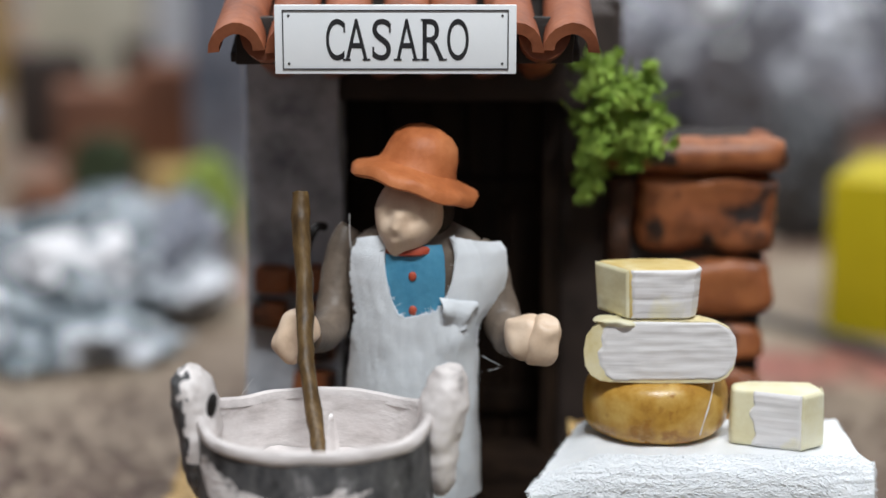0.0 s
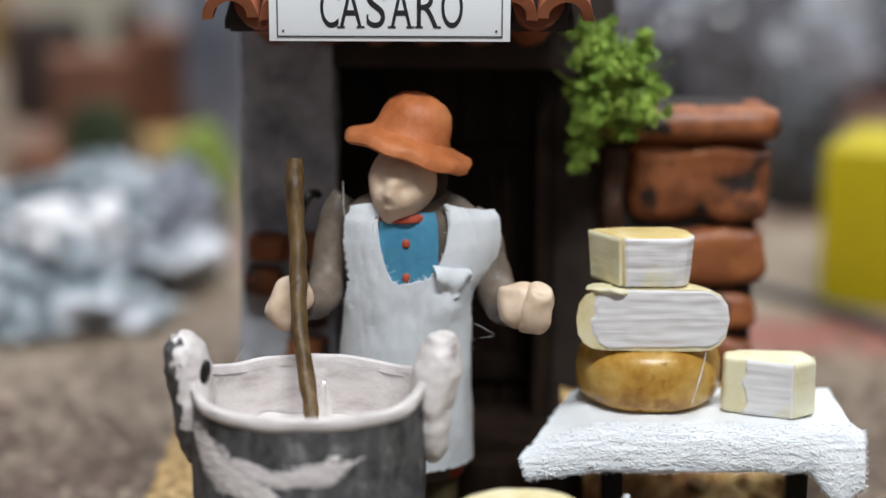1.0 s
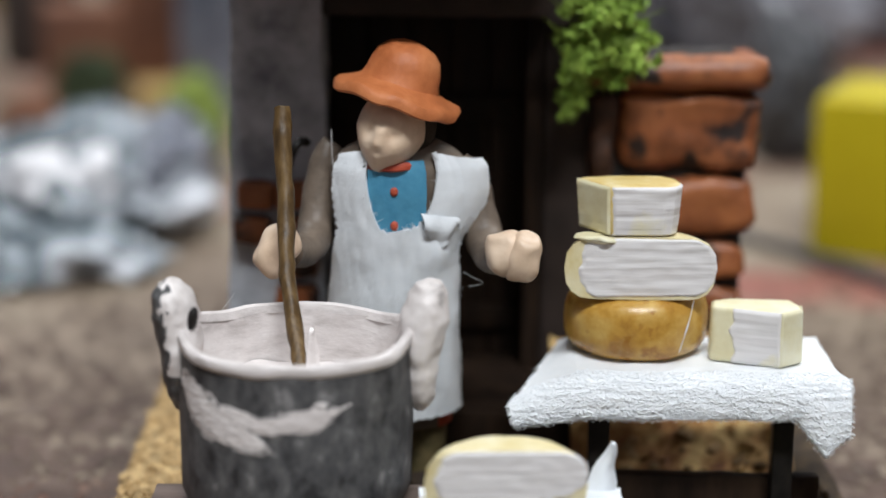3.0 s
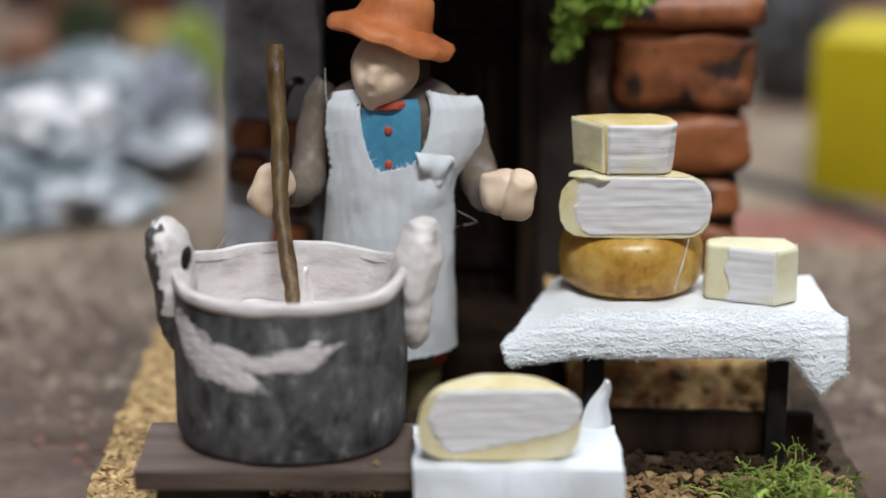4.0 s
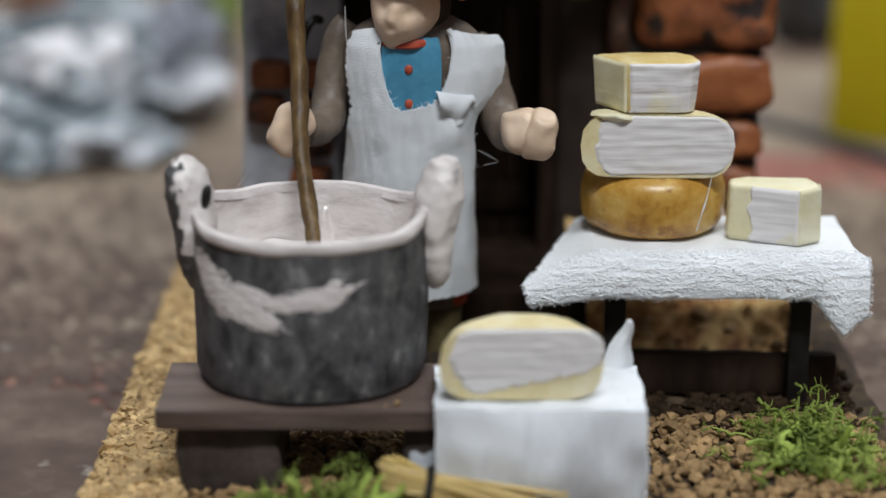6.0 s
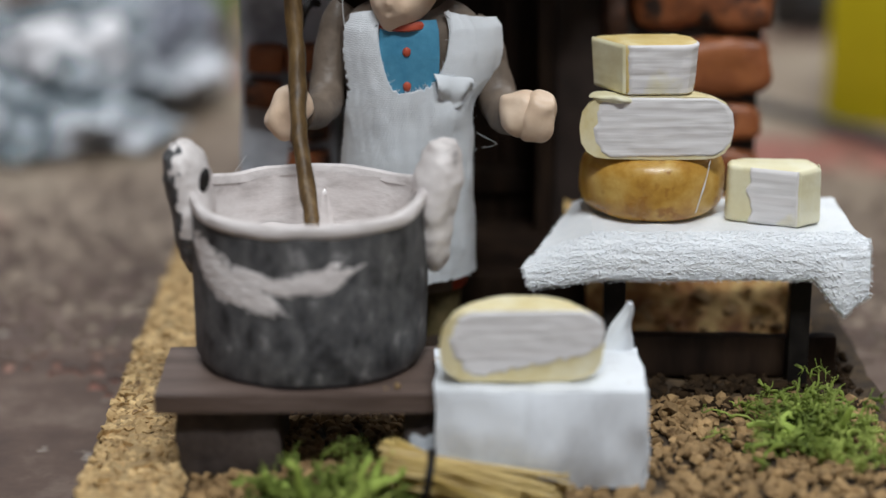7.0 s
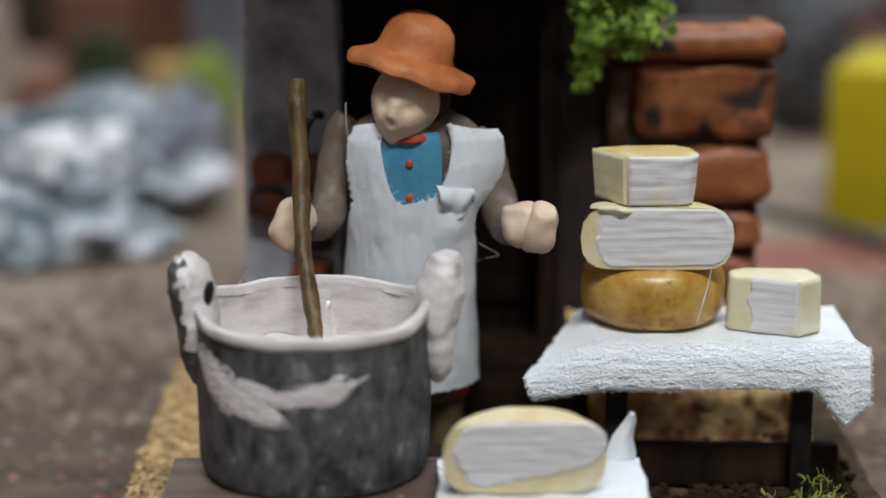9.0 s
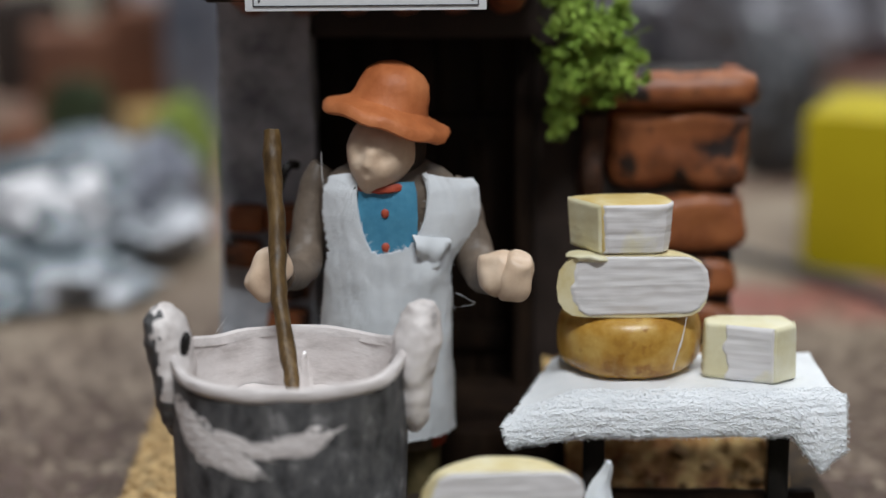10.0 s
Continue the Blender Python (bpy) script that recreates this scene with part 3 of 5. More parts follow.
def hanging_moss():
    rng = random.Random(12)
    ob = thing("foliage_tuft", (0.052, 0.607, 0.12), "bright green artificial foliage tuft hanging beside the pier", "plant")
    bm = bmesh.new()
    for k in range(170):
        t = rng.gauss(0, 1)
        c = (0.0548 + 0.0046 * t + rng.gauss(0, 0.0018), 0.604 + rng.gauss(0, 0.0042), 0.1290 - 0.0030 * t + rng.gauss(0, 0.0058))
        r = rng.uniform(0.0016, 0.0038)
        leaf_mass(bm, rng, c, (r, r, r), int(10500 * r), (0.0007, 0.0019))
    for k in range(60):
        t = rng.random()
        leaf_mass(bm, rng, (0.0440 + 0.003 * t + rng.gauss(0, 0.0028) * (0.4 + t), 0.603 + rng.gauss(0, 0.002), 0.1035 + 0.027 * t), (0.0022, 0.0025, 0.0028), 28, (0.0005, 0.0012))
    part("leaves", bm, M["leaf"], ob, smooth=False)
    bm = bmesh.new()
    for k in range(36):
        p = Vector((0.052 + rng.gauss(0, 0.005), 0.607, 0.126 + rng.gauss(0, 0.005)))
        q = p + Vector((rng.gauss(0, 0.007), rng.gauss(-0.003, 0.003), rng.gauss(0, 0.007)))
        join(bm, tube([p, (p + q) / 2 + Vector((0, 0, 0.001)), q], [0.0005, 0.0004, 0.0002], 5))
    part("stem", bm, M["moss"], ob)


def roof_moss():
    rng = random.Random(13)
    bm = bmesh.new()
    for k in range(26):
        leaf_mass(bm, rng, (rng.uniform(-0.018, 0.03), 0.60 + rng.gauss(0, 0.006), 0.1795 + rng.uniform(0, 0.004)), (0.004, 0.004, 0.003), 30, (0.0008, 0.0016))
    single("roof_moss", bm, M["leaf"], (0.005, 0.6, 0.178), "green moss tuft lying on the tiled roof", "moss", smooth=False)


hanging_moss()
roof_moss()


# ---- bench with pot ----
def bench():
    ob = thing("low_bench", (-0.03, 0.48, 0), "low grey-brown painted wooden bench carrying the pot", "bench")
    part("seat", rough_box((-0.0265, 0.4790, 0.0213), (0.088, 0.034, 0.0052), 0.0006, (0, 0, 0.4), 6, 0.0004, 90), M["bench"], ob)
    for x in (-0.0525, 0.0050):
        part("leg", rough_box((x, 0.480, 0.0094), (0.026, 0.029, 0.0186), 0.0012, (0, 0, 0), 5, 0.0010, 140), M["bench_block"], ob, "rough grey-brown block")


bench()
PX, PY = -0.0328, 0.4940


def pot():
    ob = thing("cooking_pot", (PX, PY, 0.024), "dark grey painted clay pot with whitish smears, on bench", "pot")
    sq = (1, 0.92)

    def lift(bm):
        # the edge rises towards the two handles
        for v in bm.verts:
            if v.co.z > 0.05:
                k = abs(v.co.x - PX) / math.hypot(v.co.x - PX, v.co.y - PY)
                v.co.z += 0.0045 * k ** 14 * min(1, (v.co.z - 0.05) / 0.014)
        return bm

    def forward(z):
        # the body bulges towards the front near its foot
        return 0.0040 * max(0.0, min(1.0, (0.063 - z) / 0.039))

    outer = [(0.0001, 0.0242), (0.0265, 0.0242), (0.0288, 0.0250), (0.0299, 0.0275), (0.0302, 0.034), (0.0303, 0.042), (0.0304, 0.050), (0.0306, 0.057), (0.0309, 0.0634)]
    bm = lift(lathe(outer, (PX, PY, 0), 72, sq, 0.0005, 80))
    for v in bm.verts:
        v.co.y -= forward(v.co.z)
    body = part("body", bm, M["pot_dark"], ob)
    rim = [(0.0306, 0.0628), (0.0314, 0.0634), (0.0317, 0.0646), (0.0314, 0.0660), (0.0304, 0.0667), (0.0294, 0.0662), (0.0287, 0.0642)]
    part("rim", lift(lathe(rim, (PX, PY, 0), 72, sq, 0.0007, 90)), M["pot_light"], ob, "pinkish-white rounded rim")
    inner = [(0.0287, 0.0645), (0.0284, 0.057), (0.0276, 0.046), (0.0262, 0.036), (0.0001, 0.034)]
    part("lining", lift(lathe(inner, (PX, PY, 0), 72, sq, 0.0011, 120)), M["pot_light"], ob, "brushed whitish inside")

    def tongue(side, name):
        # height, distance of the middle from the axis, half thickness, half breadth
        k = -0.0022 if side < 0 else 0.0
        rings = [(0.0455, 0.0318 + k, 0.0012, 0.0030), (0.0490, 0.0322 + k, 0.0032, 0.0062), (0.0560, 0.0322 + k, 0.0048, 0.0085), (0.0640, 0.0322 + k, 0.0060, 0.0095), (0.0710, 0.0332 + k, 0.0060, 0.0090), (0.0765, 0.0342 + k, 0.0050, 0.0072), (0.0798, 0.0346 + k, 0.0034, 0.0045), (0.0810, 0.0346 + k, 0.0010, 0.0014)]
        bm = bmesh.new()
        loops = []
        for k in range(61):
            t = k / 60 * 7
            i = min(6, int(t))
            z, r, a, b = (lerp(rings[i][j], rings[i + 1][j], t - i) for j in range(4))
            loops.append([bm.verts.new((PX + side * r + a * math.cos(w), PY + b * math.sin(w), z)) for w in [2 * math.pi * n / 44 for n in range(44)]])
        for p, q in zip(loops, loops[1:]):
            for n in range(44):
                bm.faces.new((p[n], p[(n + 1) % 44], q[(n + 1) % 44], q[n]))
        bm.faces.new(loops[0])
        bm.faces.new(loops[-1])
        for v in bm.verts:
            v.co += noise.noise_vector(v.co * 110) * 0.0010 + noise.noise_vector(v.co * 380) * 0.0004
        bmesh.ops.recalc_face_normals(bm, faces=bm.faces)
        for f in bm.faces:
            c = f.calc_center_median()
            worn = 0.55 * noise.noise(c * 190) + 0.35 * noise.noise(c * 520)
            bare = f.normal.x < -0.30 + worn or c.z < 0.0585 + 0.006 * worn
            f.material_index = 1 if side < 0 and bare else 0
        return part("handle", bm, [M[name], M["pot_dark"]], ob, "upright handle, white paint worn to grey" if side < 0 else "whitewashed upright handle")

    h = tongue(-1, "handle_pale")
    # no opening is cut: a black ball paints in the hole's shade
    part("finger_hole", ball((PX - 0.0262, PY - 0.0055, 0.0715), (0.0014, 0.0022, 0.0034), (0, 12, 0), 3), M["black"], h)
    tongue(1, "handle_pale")

    # dried streaks of whitewash on the outside
    def streak(name, path, seed):
        def place(u, v):
            a, z, w = (along([(q[0], q[j]) for q in path], u) for j in (1, 2, 3))
            z += (v - 0.5) * w
            r = 0.0309 - 0.0003 * abs(2 * v - 1) ** 3 + 0.00015 * noise.noise((a * 0.2, z * 900, seed))
            return Vector((PX + r * math.sin(radians(a)), PY - forward(z) - r * sq[1] * math.cos(radians(a)), z))

        def keep(u, v):
            return abs(2 * v - 1) < 0.74 - 0.7 * max(0.0, 1 - 6 * (1 - u)) + 0.40 * noise.noise((u * 4, v * 3, seed)) + 0.60 * noise.noise((u * 6 + v * 3, v * 19, seed)) + 0.45 * noise.noise((u * 44, v * 26, seed))
        part(name, grid(220, 70, place, keep), M["pot_light"], body, "pale brushed streak of whitewash")

    streak("paint_streak", [(0, -68, 0.0580, 0.0060), (0.18, -58, 0.0555, 0.0130), (0.4, -45, 0.0522, 0.0150), (0.66, -28, 0.0486, 0.0100), (0.86, -14, 0.0458, 0.0055), (1, -5, 0.0436, 0.0012)], 2)
    streak("paint_streak", [(0, -34, 0.0535, 0.0040), (0.3, -16, 0.0512, 0.0055), (0.55, 0, 0.0516, 0.0075), (0.8, 14, 0.0534, 0.0085), (1, 30, 0.0560, 0.0020)], 5)


M["handle_pale"] = mat("handle_whitewash", [(0.22, 0.20, 0.19), (0.60, 0.55, 0.53), (0.72, 0.67, 0.65), (0.78, 0.73, 0.715)], 85, 0.45, 0.6, 320, contrast=(0.26, 0.60), detail=9)
pot()


def curd():
    def place(u, v):
        a, r = u * 2 * math.pi, v * 0.0279
        x, y = r * math.cos(a), r * math.sin(a) * 0.92
        z = 0.0475 + 0.0022 * noise.noise((x * 130, y * 130, 1)) + 0.001 * noise.noise((x * 400, y * 400, 4)) + 0.003 * (v ** 4)
        return Vector((PX + x, PY + y, z))
    bm = grid(72, 24, place)
    bmesh.ops.remove_doubles(bm, verts=bm.verts, dist=0.00002)
    return single("curd", bm, M["curd"], (PX, PY, 0.047), "wet white curd filling the pot", "curd")


curd()


def stick():
    pts = [(-0.0388, 0.534, 0.1180), (-0.0386, 0.5305, 0.110), (-0.0374, 0.524, 0.094), (-0.0366, 0.515, 0.079), (-0.0342, 0.505, 0.065), (-0.0312, 0.495, 0.051), (-0.0302, 0.493, 0.046)]
    path = smooth_path(pts, 6)
    bm = tube(path, [along([(0, 0.0022), (0.3, 0.0024), (0.6, 0.0021), (0.8, 0.0020), (1, 0.0016)], k / (len(path) - 1)) for k in range(len(path))], 14)
    for v in bm.verts:
        v.co += noise.noise_vector(v.co * 220) * 0.0006 + noise.noise_vector(v.co * 700) * 0.00025
    for f in bm.faces:
        f.material_index = 1 if len(f.verts) > 4 and f.calc_center_median().z > 0.1 else 0
    single("stirring_stick", bm, [M["wood_stick"], M["straw"]], (-0.0302, 0.493, 0.046), "brown wooden stirring stick standing in the pot", "stick")
    # a flake of curd that clings to it
    flake = grid(8, 16, lambda u, v: Vector((-0.0282 + (u - 0.5) * 0.0036 * (math.sin(math.pi * (0.12 + 0.87 * v)) ** 0.8) - 0.0012 * v, 0.4945 + 0.0015 * (u - 0.5) + 0.006 * v, 0.0475 + 0.0185 * v + 0.0006 * math.sin(u * 7))))
    single("curd_flake", thicken(flake, 0.0008), M["curd"], (-0.0295, 0.494, 0.0475), "white curd flake standing against the stick", "curd")


stick()


# ---- the figurine: one mesh ----
def figurine():
    slots = ["apron", "skin", "terracotta_hat", "hair", "blue", "red", "brown_grey", "olive"]
    bm = bmesh.new()

    def add(other, name):
        for f in other.faces:
            f.material_index = slots.index(name)
        join(bm, other)

    X, Y = -0.0072, 0.562
    # trunk: height, half width, half depth
    trunk = [(0.020, 0.0188, 0.0140), (0.035, 0.0190, 0.0145), (0.055, 0.0190, 0.0138), (0.07, 0.0182, 0.0128), (0.082, 0.0190, 0.0122), (0.092, 0.0202, 0.0114), (0.0985, 0.0196, 0.0100), (0.1025, 0.0170, 0.0085), (0.1055, 0.0115, 0.0064), (0.1072, 0.006, 0.004), (0.1078, 0.0005, 0.0005)]

    def ring(z):
        return along([(a, b) for a, b, c in trunk], z), along([(a, c) for a, b, c in trunk], z)

    def body_point(a, z, grow=0.0):
        w, d = ring(z)
        lean = -0.12 * (z - 0.02)
        # the skirt hangs closer on one side
        slim = 1 - 0.19 * min(1.0, max(0.0, (0.082 - z) / 0.022)) * max(0.0, math.sin(a))
        return Vector((X + (w + grow) * math.sin(a) * slim, Y + lean - (d + grow) * math.cos(a), z))

    t = grid(40, 40, lambda u, v: body_point(u * 2 * math.pi, 0.020 + v * 0.0878))
    bmesh.ops.remove_doubles(t, verts=t.verts, dist=0.00002)
    add(t, "brown_grey")
    # blue shirt front, its seam, buttons and red collar
    add(thicken(grid(16, 20, lambda u, v: body_point(-0.03 + (u - 0.5) * 0.80, 0.072 + v * 0.0295, 0.0007 + 0.0003 * math.sin(u * 9))), 0.0007), "blue")
    for z in (0.0930, 0.0832):
        add(ball(body_point(-0.06, z, 0.0013), (0.0012, 0.0007, 0.0014), sub=2), "red")
    add(lathe([(0.0066, -0.0014), (0.0084, -0.0006), (0.0085, 0.0006), (0.0078, 0.0014), (0.0060, 0.0014)], (X - 0.0020, Y - 0.0150, 0.0998), 28, (1, 0.85), 0.0002), "red")

    # apron with its bib: a rounded neckline and broad straps over the shoulders
    def neck(a):
        e = abs(a - 0.05)
        return 0.0818 + 0.0050 * a + 0.0007 * noise.noise((a * 22, 1, 2)) + 0.0215 * (e / 0.51) ** 4.5

    def apron(u, v):
        # the hem is nearly straight; the sides draw in at the armholes
        zc = 0.0245 + v * 0.0767
        hole = math.exp(-((zc - 0.075) / 0.009) ** 2)
        a = lerp(-1.36, 1.44, u) - 0.36 * hole * u ** 6 + 0.08 * hole * (1 - u) ** 7 + 0.010 * math.sin(zc * 2300)
        top = min(0.1036 - 0.0030 * max(0.0, abs(a + 0.1) - 0.55), neck(a))
        z = lerp(0.0245 + 0.0007 * noise.noise((a * 9, 3, 1)), top, v)
        fold = 0.0009 * math.sin(a * 4.3 + z * 70) * max(0.0, 1 - z / 0.085) + 0.0008 * noise.noise((a * 2, z * 60, 2)) + 0.0002 * noise.noise((a * 8, z * 200, 5))
        puff = 0.0010 * math.exp(-((a - 0.55) / 0.22) ** 2 - ((z - 0.0745) / 0.005) ** 2)
        wing = 0.0030 * max(0.0, (a - 0.95) / 0.5) * max(0.0, min(1, (z - 0.078) / 0.006))
        return body_point(a, z, 0.0017 + fold + puff + wing + 0.0016 * max(0.0, (0.05 - z) / 0.05))

    def cut(u, v):
        zc = 0.0245 + v * 0.0767
        return lerp(-1.36, 1.44, u) > along([(0.060, -1.36), (0.070, -1.22), (0.080, -1.0), (0.1, -1.02)], zc) + 0.02 * math.sin(zc * 2600)

    add(thicken(grid(260, 100, apron, cut), 0.0008), "apron")
    # corner of the bib, folded over and hanging
    def flap(u, v):
        a = lerp(0.28, 0.84, u) + 0.06 * v
        z = 0.0868 - 0.0022 * u - v * (0.0028 + 0.0062 * math.sin(math.pi * min(1, 0.15 + u * 0.95)))
        return body_point(a, z, 0.0026 + 0.0017 * math.sin(math.pi * min(1, v * 1.2)) * (1 - 0.5 * u) + 0.0009 * math.sin(u * 11 + v * 2) * v)

    add(thicken(grid(30, 20, flap), 0.0006), "apron")
    # loose fibres along the edges
    rng = random.Random(17)
    for k in range(420):
        u = rng.random()
        p = apron(u, 1.0) if k % 2 else apron(1.0, rng.random())
        if p.z > 0.1:
            continue
        q = p + Vector((rng.gauss(0, 0.0006), rng.gauss(-0.0004, 0.0004), rng.gauss(0.0003, 0.0006)))
        add(tube([p, (p + q) / 2 + Vector((0, 0, 0.0001)), q], 0.00007, 4), "apron")

    # arms with sleeve ends
    def arm(pts, radii):
        n = 5 * (len(pts) - 1)
        b = tube(smooth_path(pts, 5), [along([(i / (len(radii) - 1), r) for i, r in enumerate(radii)], k / n) for k in range(n + 1)], 16)
        for v in b.verts:
            v.co += noise.noise_vector(v.co * 160) * 0.0006
        add(b, "brown_grey")

    arm([(-0.0262, 0.558, 0.1035), (-0.0288, 0.557, 0.0985), (-0.0305, 0.555, 0.088), (-0.0312, 0.550, 0.0785), (-0.0335, 0.541, 0.0762), (-0.0372, 0.534, 0.0772)], [0.0030, 0.0040, 0.0046, 0.0052, 0.0050, 0.0044])
    arm([(0.0095, 0.558, 0.0965), (0.0128, 0.557, 0.0935), (0.0150, 0.555, 0.085), (0.0172, 0.551, 0.0768), (0.0195, 0.543, 0.0745), (0.0220, 0.537, 0.0757)], [0.0042, 0.0050, 0.0054, 0.0058, 0.0054, 0.0048])
    for c, size, t in (((-0.0405, 0.530, 0.0788), (0.0092, 0.0105, 0.0130), (0, 30, 15)), ((0.0232, 0.5335, 0.0775), (0.0106, 0.0100, 0.0110), (0, 4, 10)), ((0.0275, 0.5318, 0.0770), (0.0084, 0.0100, 0.0126), (0, 10, -8))):
        fist = ball((0, 0, 0), (1, 1, 1), sub=4)
        for v in fist.verts:
            v.co = Vector([math.copysign(abs(v.co[w]) ** 0.72, v.co[w]) * size[w] * 0.56 for w in range(3)])
            v.co += noise.noise_vector(v.co * 190 + Vector(c) * 90) * 0.0012
        fist.transform(pose(*c, *t))
        add(fist, "skin")
    # neck, head, nose, hair
    HX, HY, HZ = -0.0094, 0.5470, 0.1090
    add(tube([(X - 0.002, Y - 0.0125, 0.096), (HX, HY + 0.001, 0.106)], [0.0058, 0.0058], 16), "skin")
    head = ball((0, 0, 0), (0.0098, 0.0106, 0.0124), sub=5)
    for v in head.verts:
        if v.co.z < 0:
            v.co.x *= 1 + v.co.z * 26
        # cheeks and chin
        for cx, cz, k, w in ((-0.0046, -0.0040, 0.0009, 8e-6), (0.0046, -0.0040, 0.0009, 8e-6), (0.0, -0.0098, 0.0012, 6e-6), (0.0, -0.0020, 0.0015, 2.6e-6), (0.0, 0.0008, 0.0008, 2.2e-6), (-0.0038, 0.0010, -0.0011, 3e-6), (0.0038, 0.0010, -0.0011, 3e-6), (0.0, -0.0058, 0.0008, 1.5e-6)):
            if v.co.y < 0:
                v.co.y -= min(1.0, -v.co.y / 0.005) * k * math.exp(-((v.co.x - cx) ** 2 + (v.co.z - cz) ** 2) / w)
    turn = pose(HX, HY, HZ, -2, 13, -18)
    head.transform(turn)
    add(head, "skin")
    hair = ball((0.0004, 0.0046, 0.0012), (0.0106, 0.0092, 0.0112), sub=4, jitter=0.0005)
    hair.transform(turn)
    add(hair, "hair")
    # hat: tall round crown and wavy brim
    prof = [(0.0001, 0.0136), (0.003, 0.0134), (0.0066, 0.0122), (0.0090, 0.0098), (0.0102, 0.0064), (0.0106, 0.0034), (0.0112, 0.0014), (0.0136, 0.0002), (0.0160, -0.0006), (0.0176, -0.0012), (0.0184, -0.0026), (0.0182, -0.0040), (0.0172, -0.0046), (0.0150, -0.0032), (0.0112, -0.0012), (0.0095, 0.0)]
    hat = lathe(prof, (0, 0, 0), 64)
    for v in hat.verts:
        r = math.hypot(v.co.x, v.co.y)
        if r > 0.0108:
            a = math.atan2(v.co.y, v.co.x)
            v.co.z += (r - 0.0108) * (0.09 * math.sin(3 * a + 0.6) + 0.05 * math.sin(8 * a) + 0.04 * math.cos(2 * a) - 0.05 * max(0, math.sin(-a)))
        v.co += noise.noise_vector(v.co * 150) * 0.0007
    hat.transform(pose(-0.0072, HY + 0.004, 0.1204, -9, 16, -10))
    add(hat, "terracotta_hat")
    # legs and feet
    for s, x in ((-1, X - 0.010), (1, X + 0.0072)):
        add(lathe([(0.0001, 0.0255), (0.0082, 0.0255), (0.0086, 0.0225), (0.0082, 0.0200), (0.0001, 0.0200)], (x, Y - 0.003, 0), 20), "red")
        add(tube([(x, Y - 0.003, 0.020), (x, Y - 0.003, 0.010), (x, Y - 0.004, 0.003)], [0.0070, 0.0064, 0.0056], 14), "olive")
        add(ball((x, Y - 0.008, 0.0028), (0.0048, 0.009, 0.0030), sub=3), "hair")
    single("cheesemaker_figurine", bm, [M[s] for s in slots], (X, Y, 0), "painted clay figurine in orange hat and white apron", "figurine")


figurine()


# ---- table with cloth and cheeses ----
def small_table():
    ob = thing("small_table", (0.0755, 0.542, 0), "small black wooden table under a white towel", "table")
    part("tabletop", box((0.0765, 0.5415, 0.0413), (0.069, 0.037, 0.0035), 0.0006), M["dark_wood"], ob)
    for x in (0.0493, 0.1010):
        for y, k in ((0.5285, 1.0), (0.5545, 1.045)):
            part("leg", rough_box((x * k, y, 0.0198), (0.0058, 0.0052, 0.0396), 0.0006, (0, 0, 0), 3, 0.0003), M["black"], ob)


small_table()


def timber():
    single("timber_beam", rough_box((0.081, 0.5345, 0.0066), (0.0640, 0.0050, 0.0126), 0.0012, (0, 0.4, 0), 6, 0.0008, 120), M["dark_wood"], (0.081, 0.5345, 0), "dark rough timber lying behind the table legs", "beam")


timber()


def crumb_bank():
    """A low bank of glued cork crumbs against the pier's foot."""
    ob = thing("cork_bank", (0.080, 0.592, 0), "bank of tan and rust cork crumbs behind the table", "cork heap")

    def place(u, v):
        x, y = lerp(0.040, 0.112, u), lerp(0.562, 0.6115, v)
        z = 0.030 * v ** 1.3 * (1 - 0.25 * math.sin(u * 5)) + 0.004 * noise.noise((x * 70, y * 70, 2)) * v + 0.0015 * noise.noise((x * 300, y * 300, 2))
        return Vector((x, y, max(0.0, z)))
    part("mound", grid(70, 46, place), M["bank"], ob)
    part("cork_slab", rough_box((0.1015, 0.5990, 0.0175), (0.0095, 0.008, 0.035), 0.0008, (0, 0, 4), 4, 0.0007, 160), M["sawdust"], ob, "upright tan cork strip")
    rng = random.Random(52)
    for k in range(90):
        p = place(rng.random(), rng.random())
        part("crumb", chunk(rng, tuple(p), rng.uniform(0.0014, 0.0034)), M["granule"] if rng.random() < 0.55 else M["bank"], ob, smooth=False)


M["bank"] = mat("tan_and_rust_cork", [(0.16, 0.055, 0.02), (0.38, 0.20, 0.07), (0.58, 0.40, 0.17)], 75, 0.85, 0.9, 380, contrast=(0.36, 0.60))
crumb_bank()


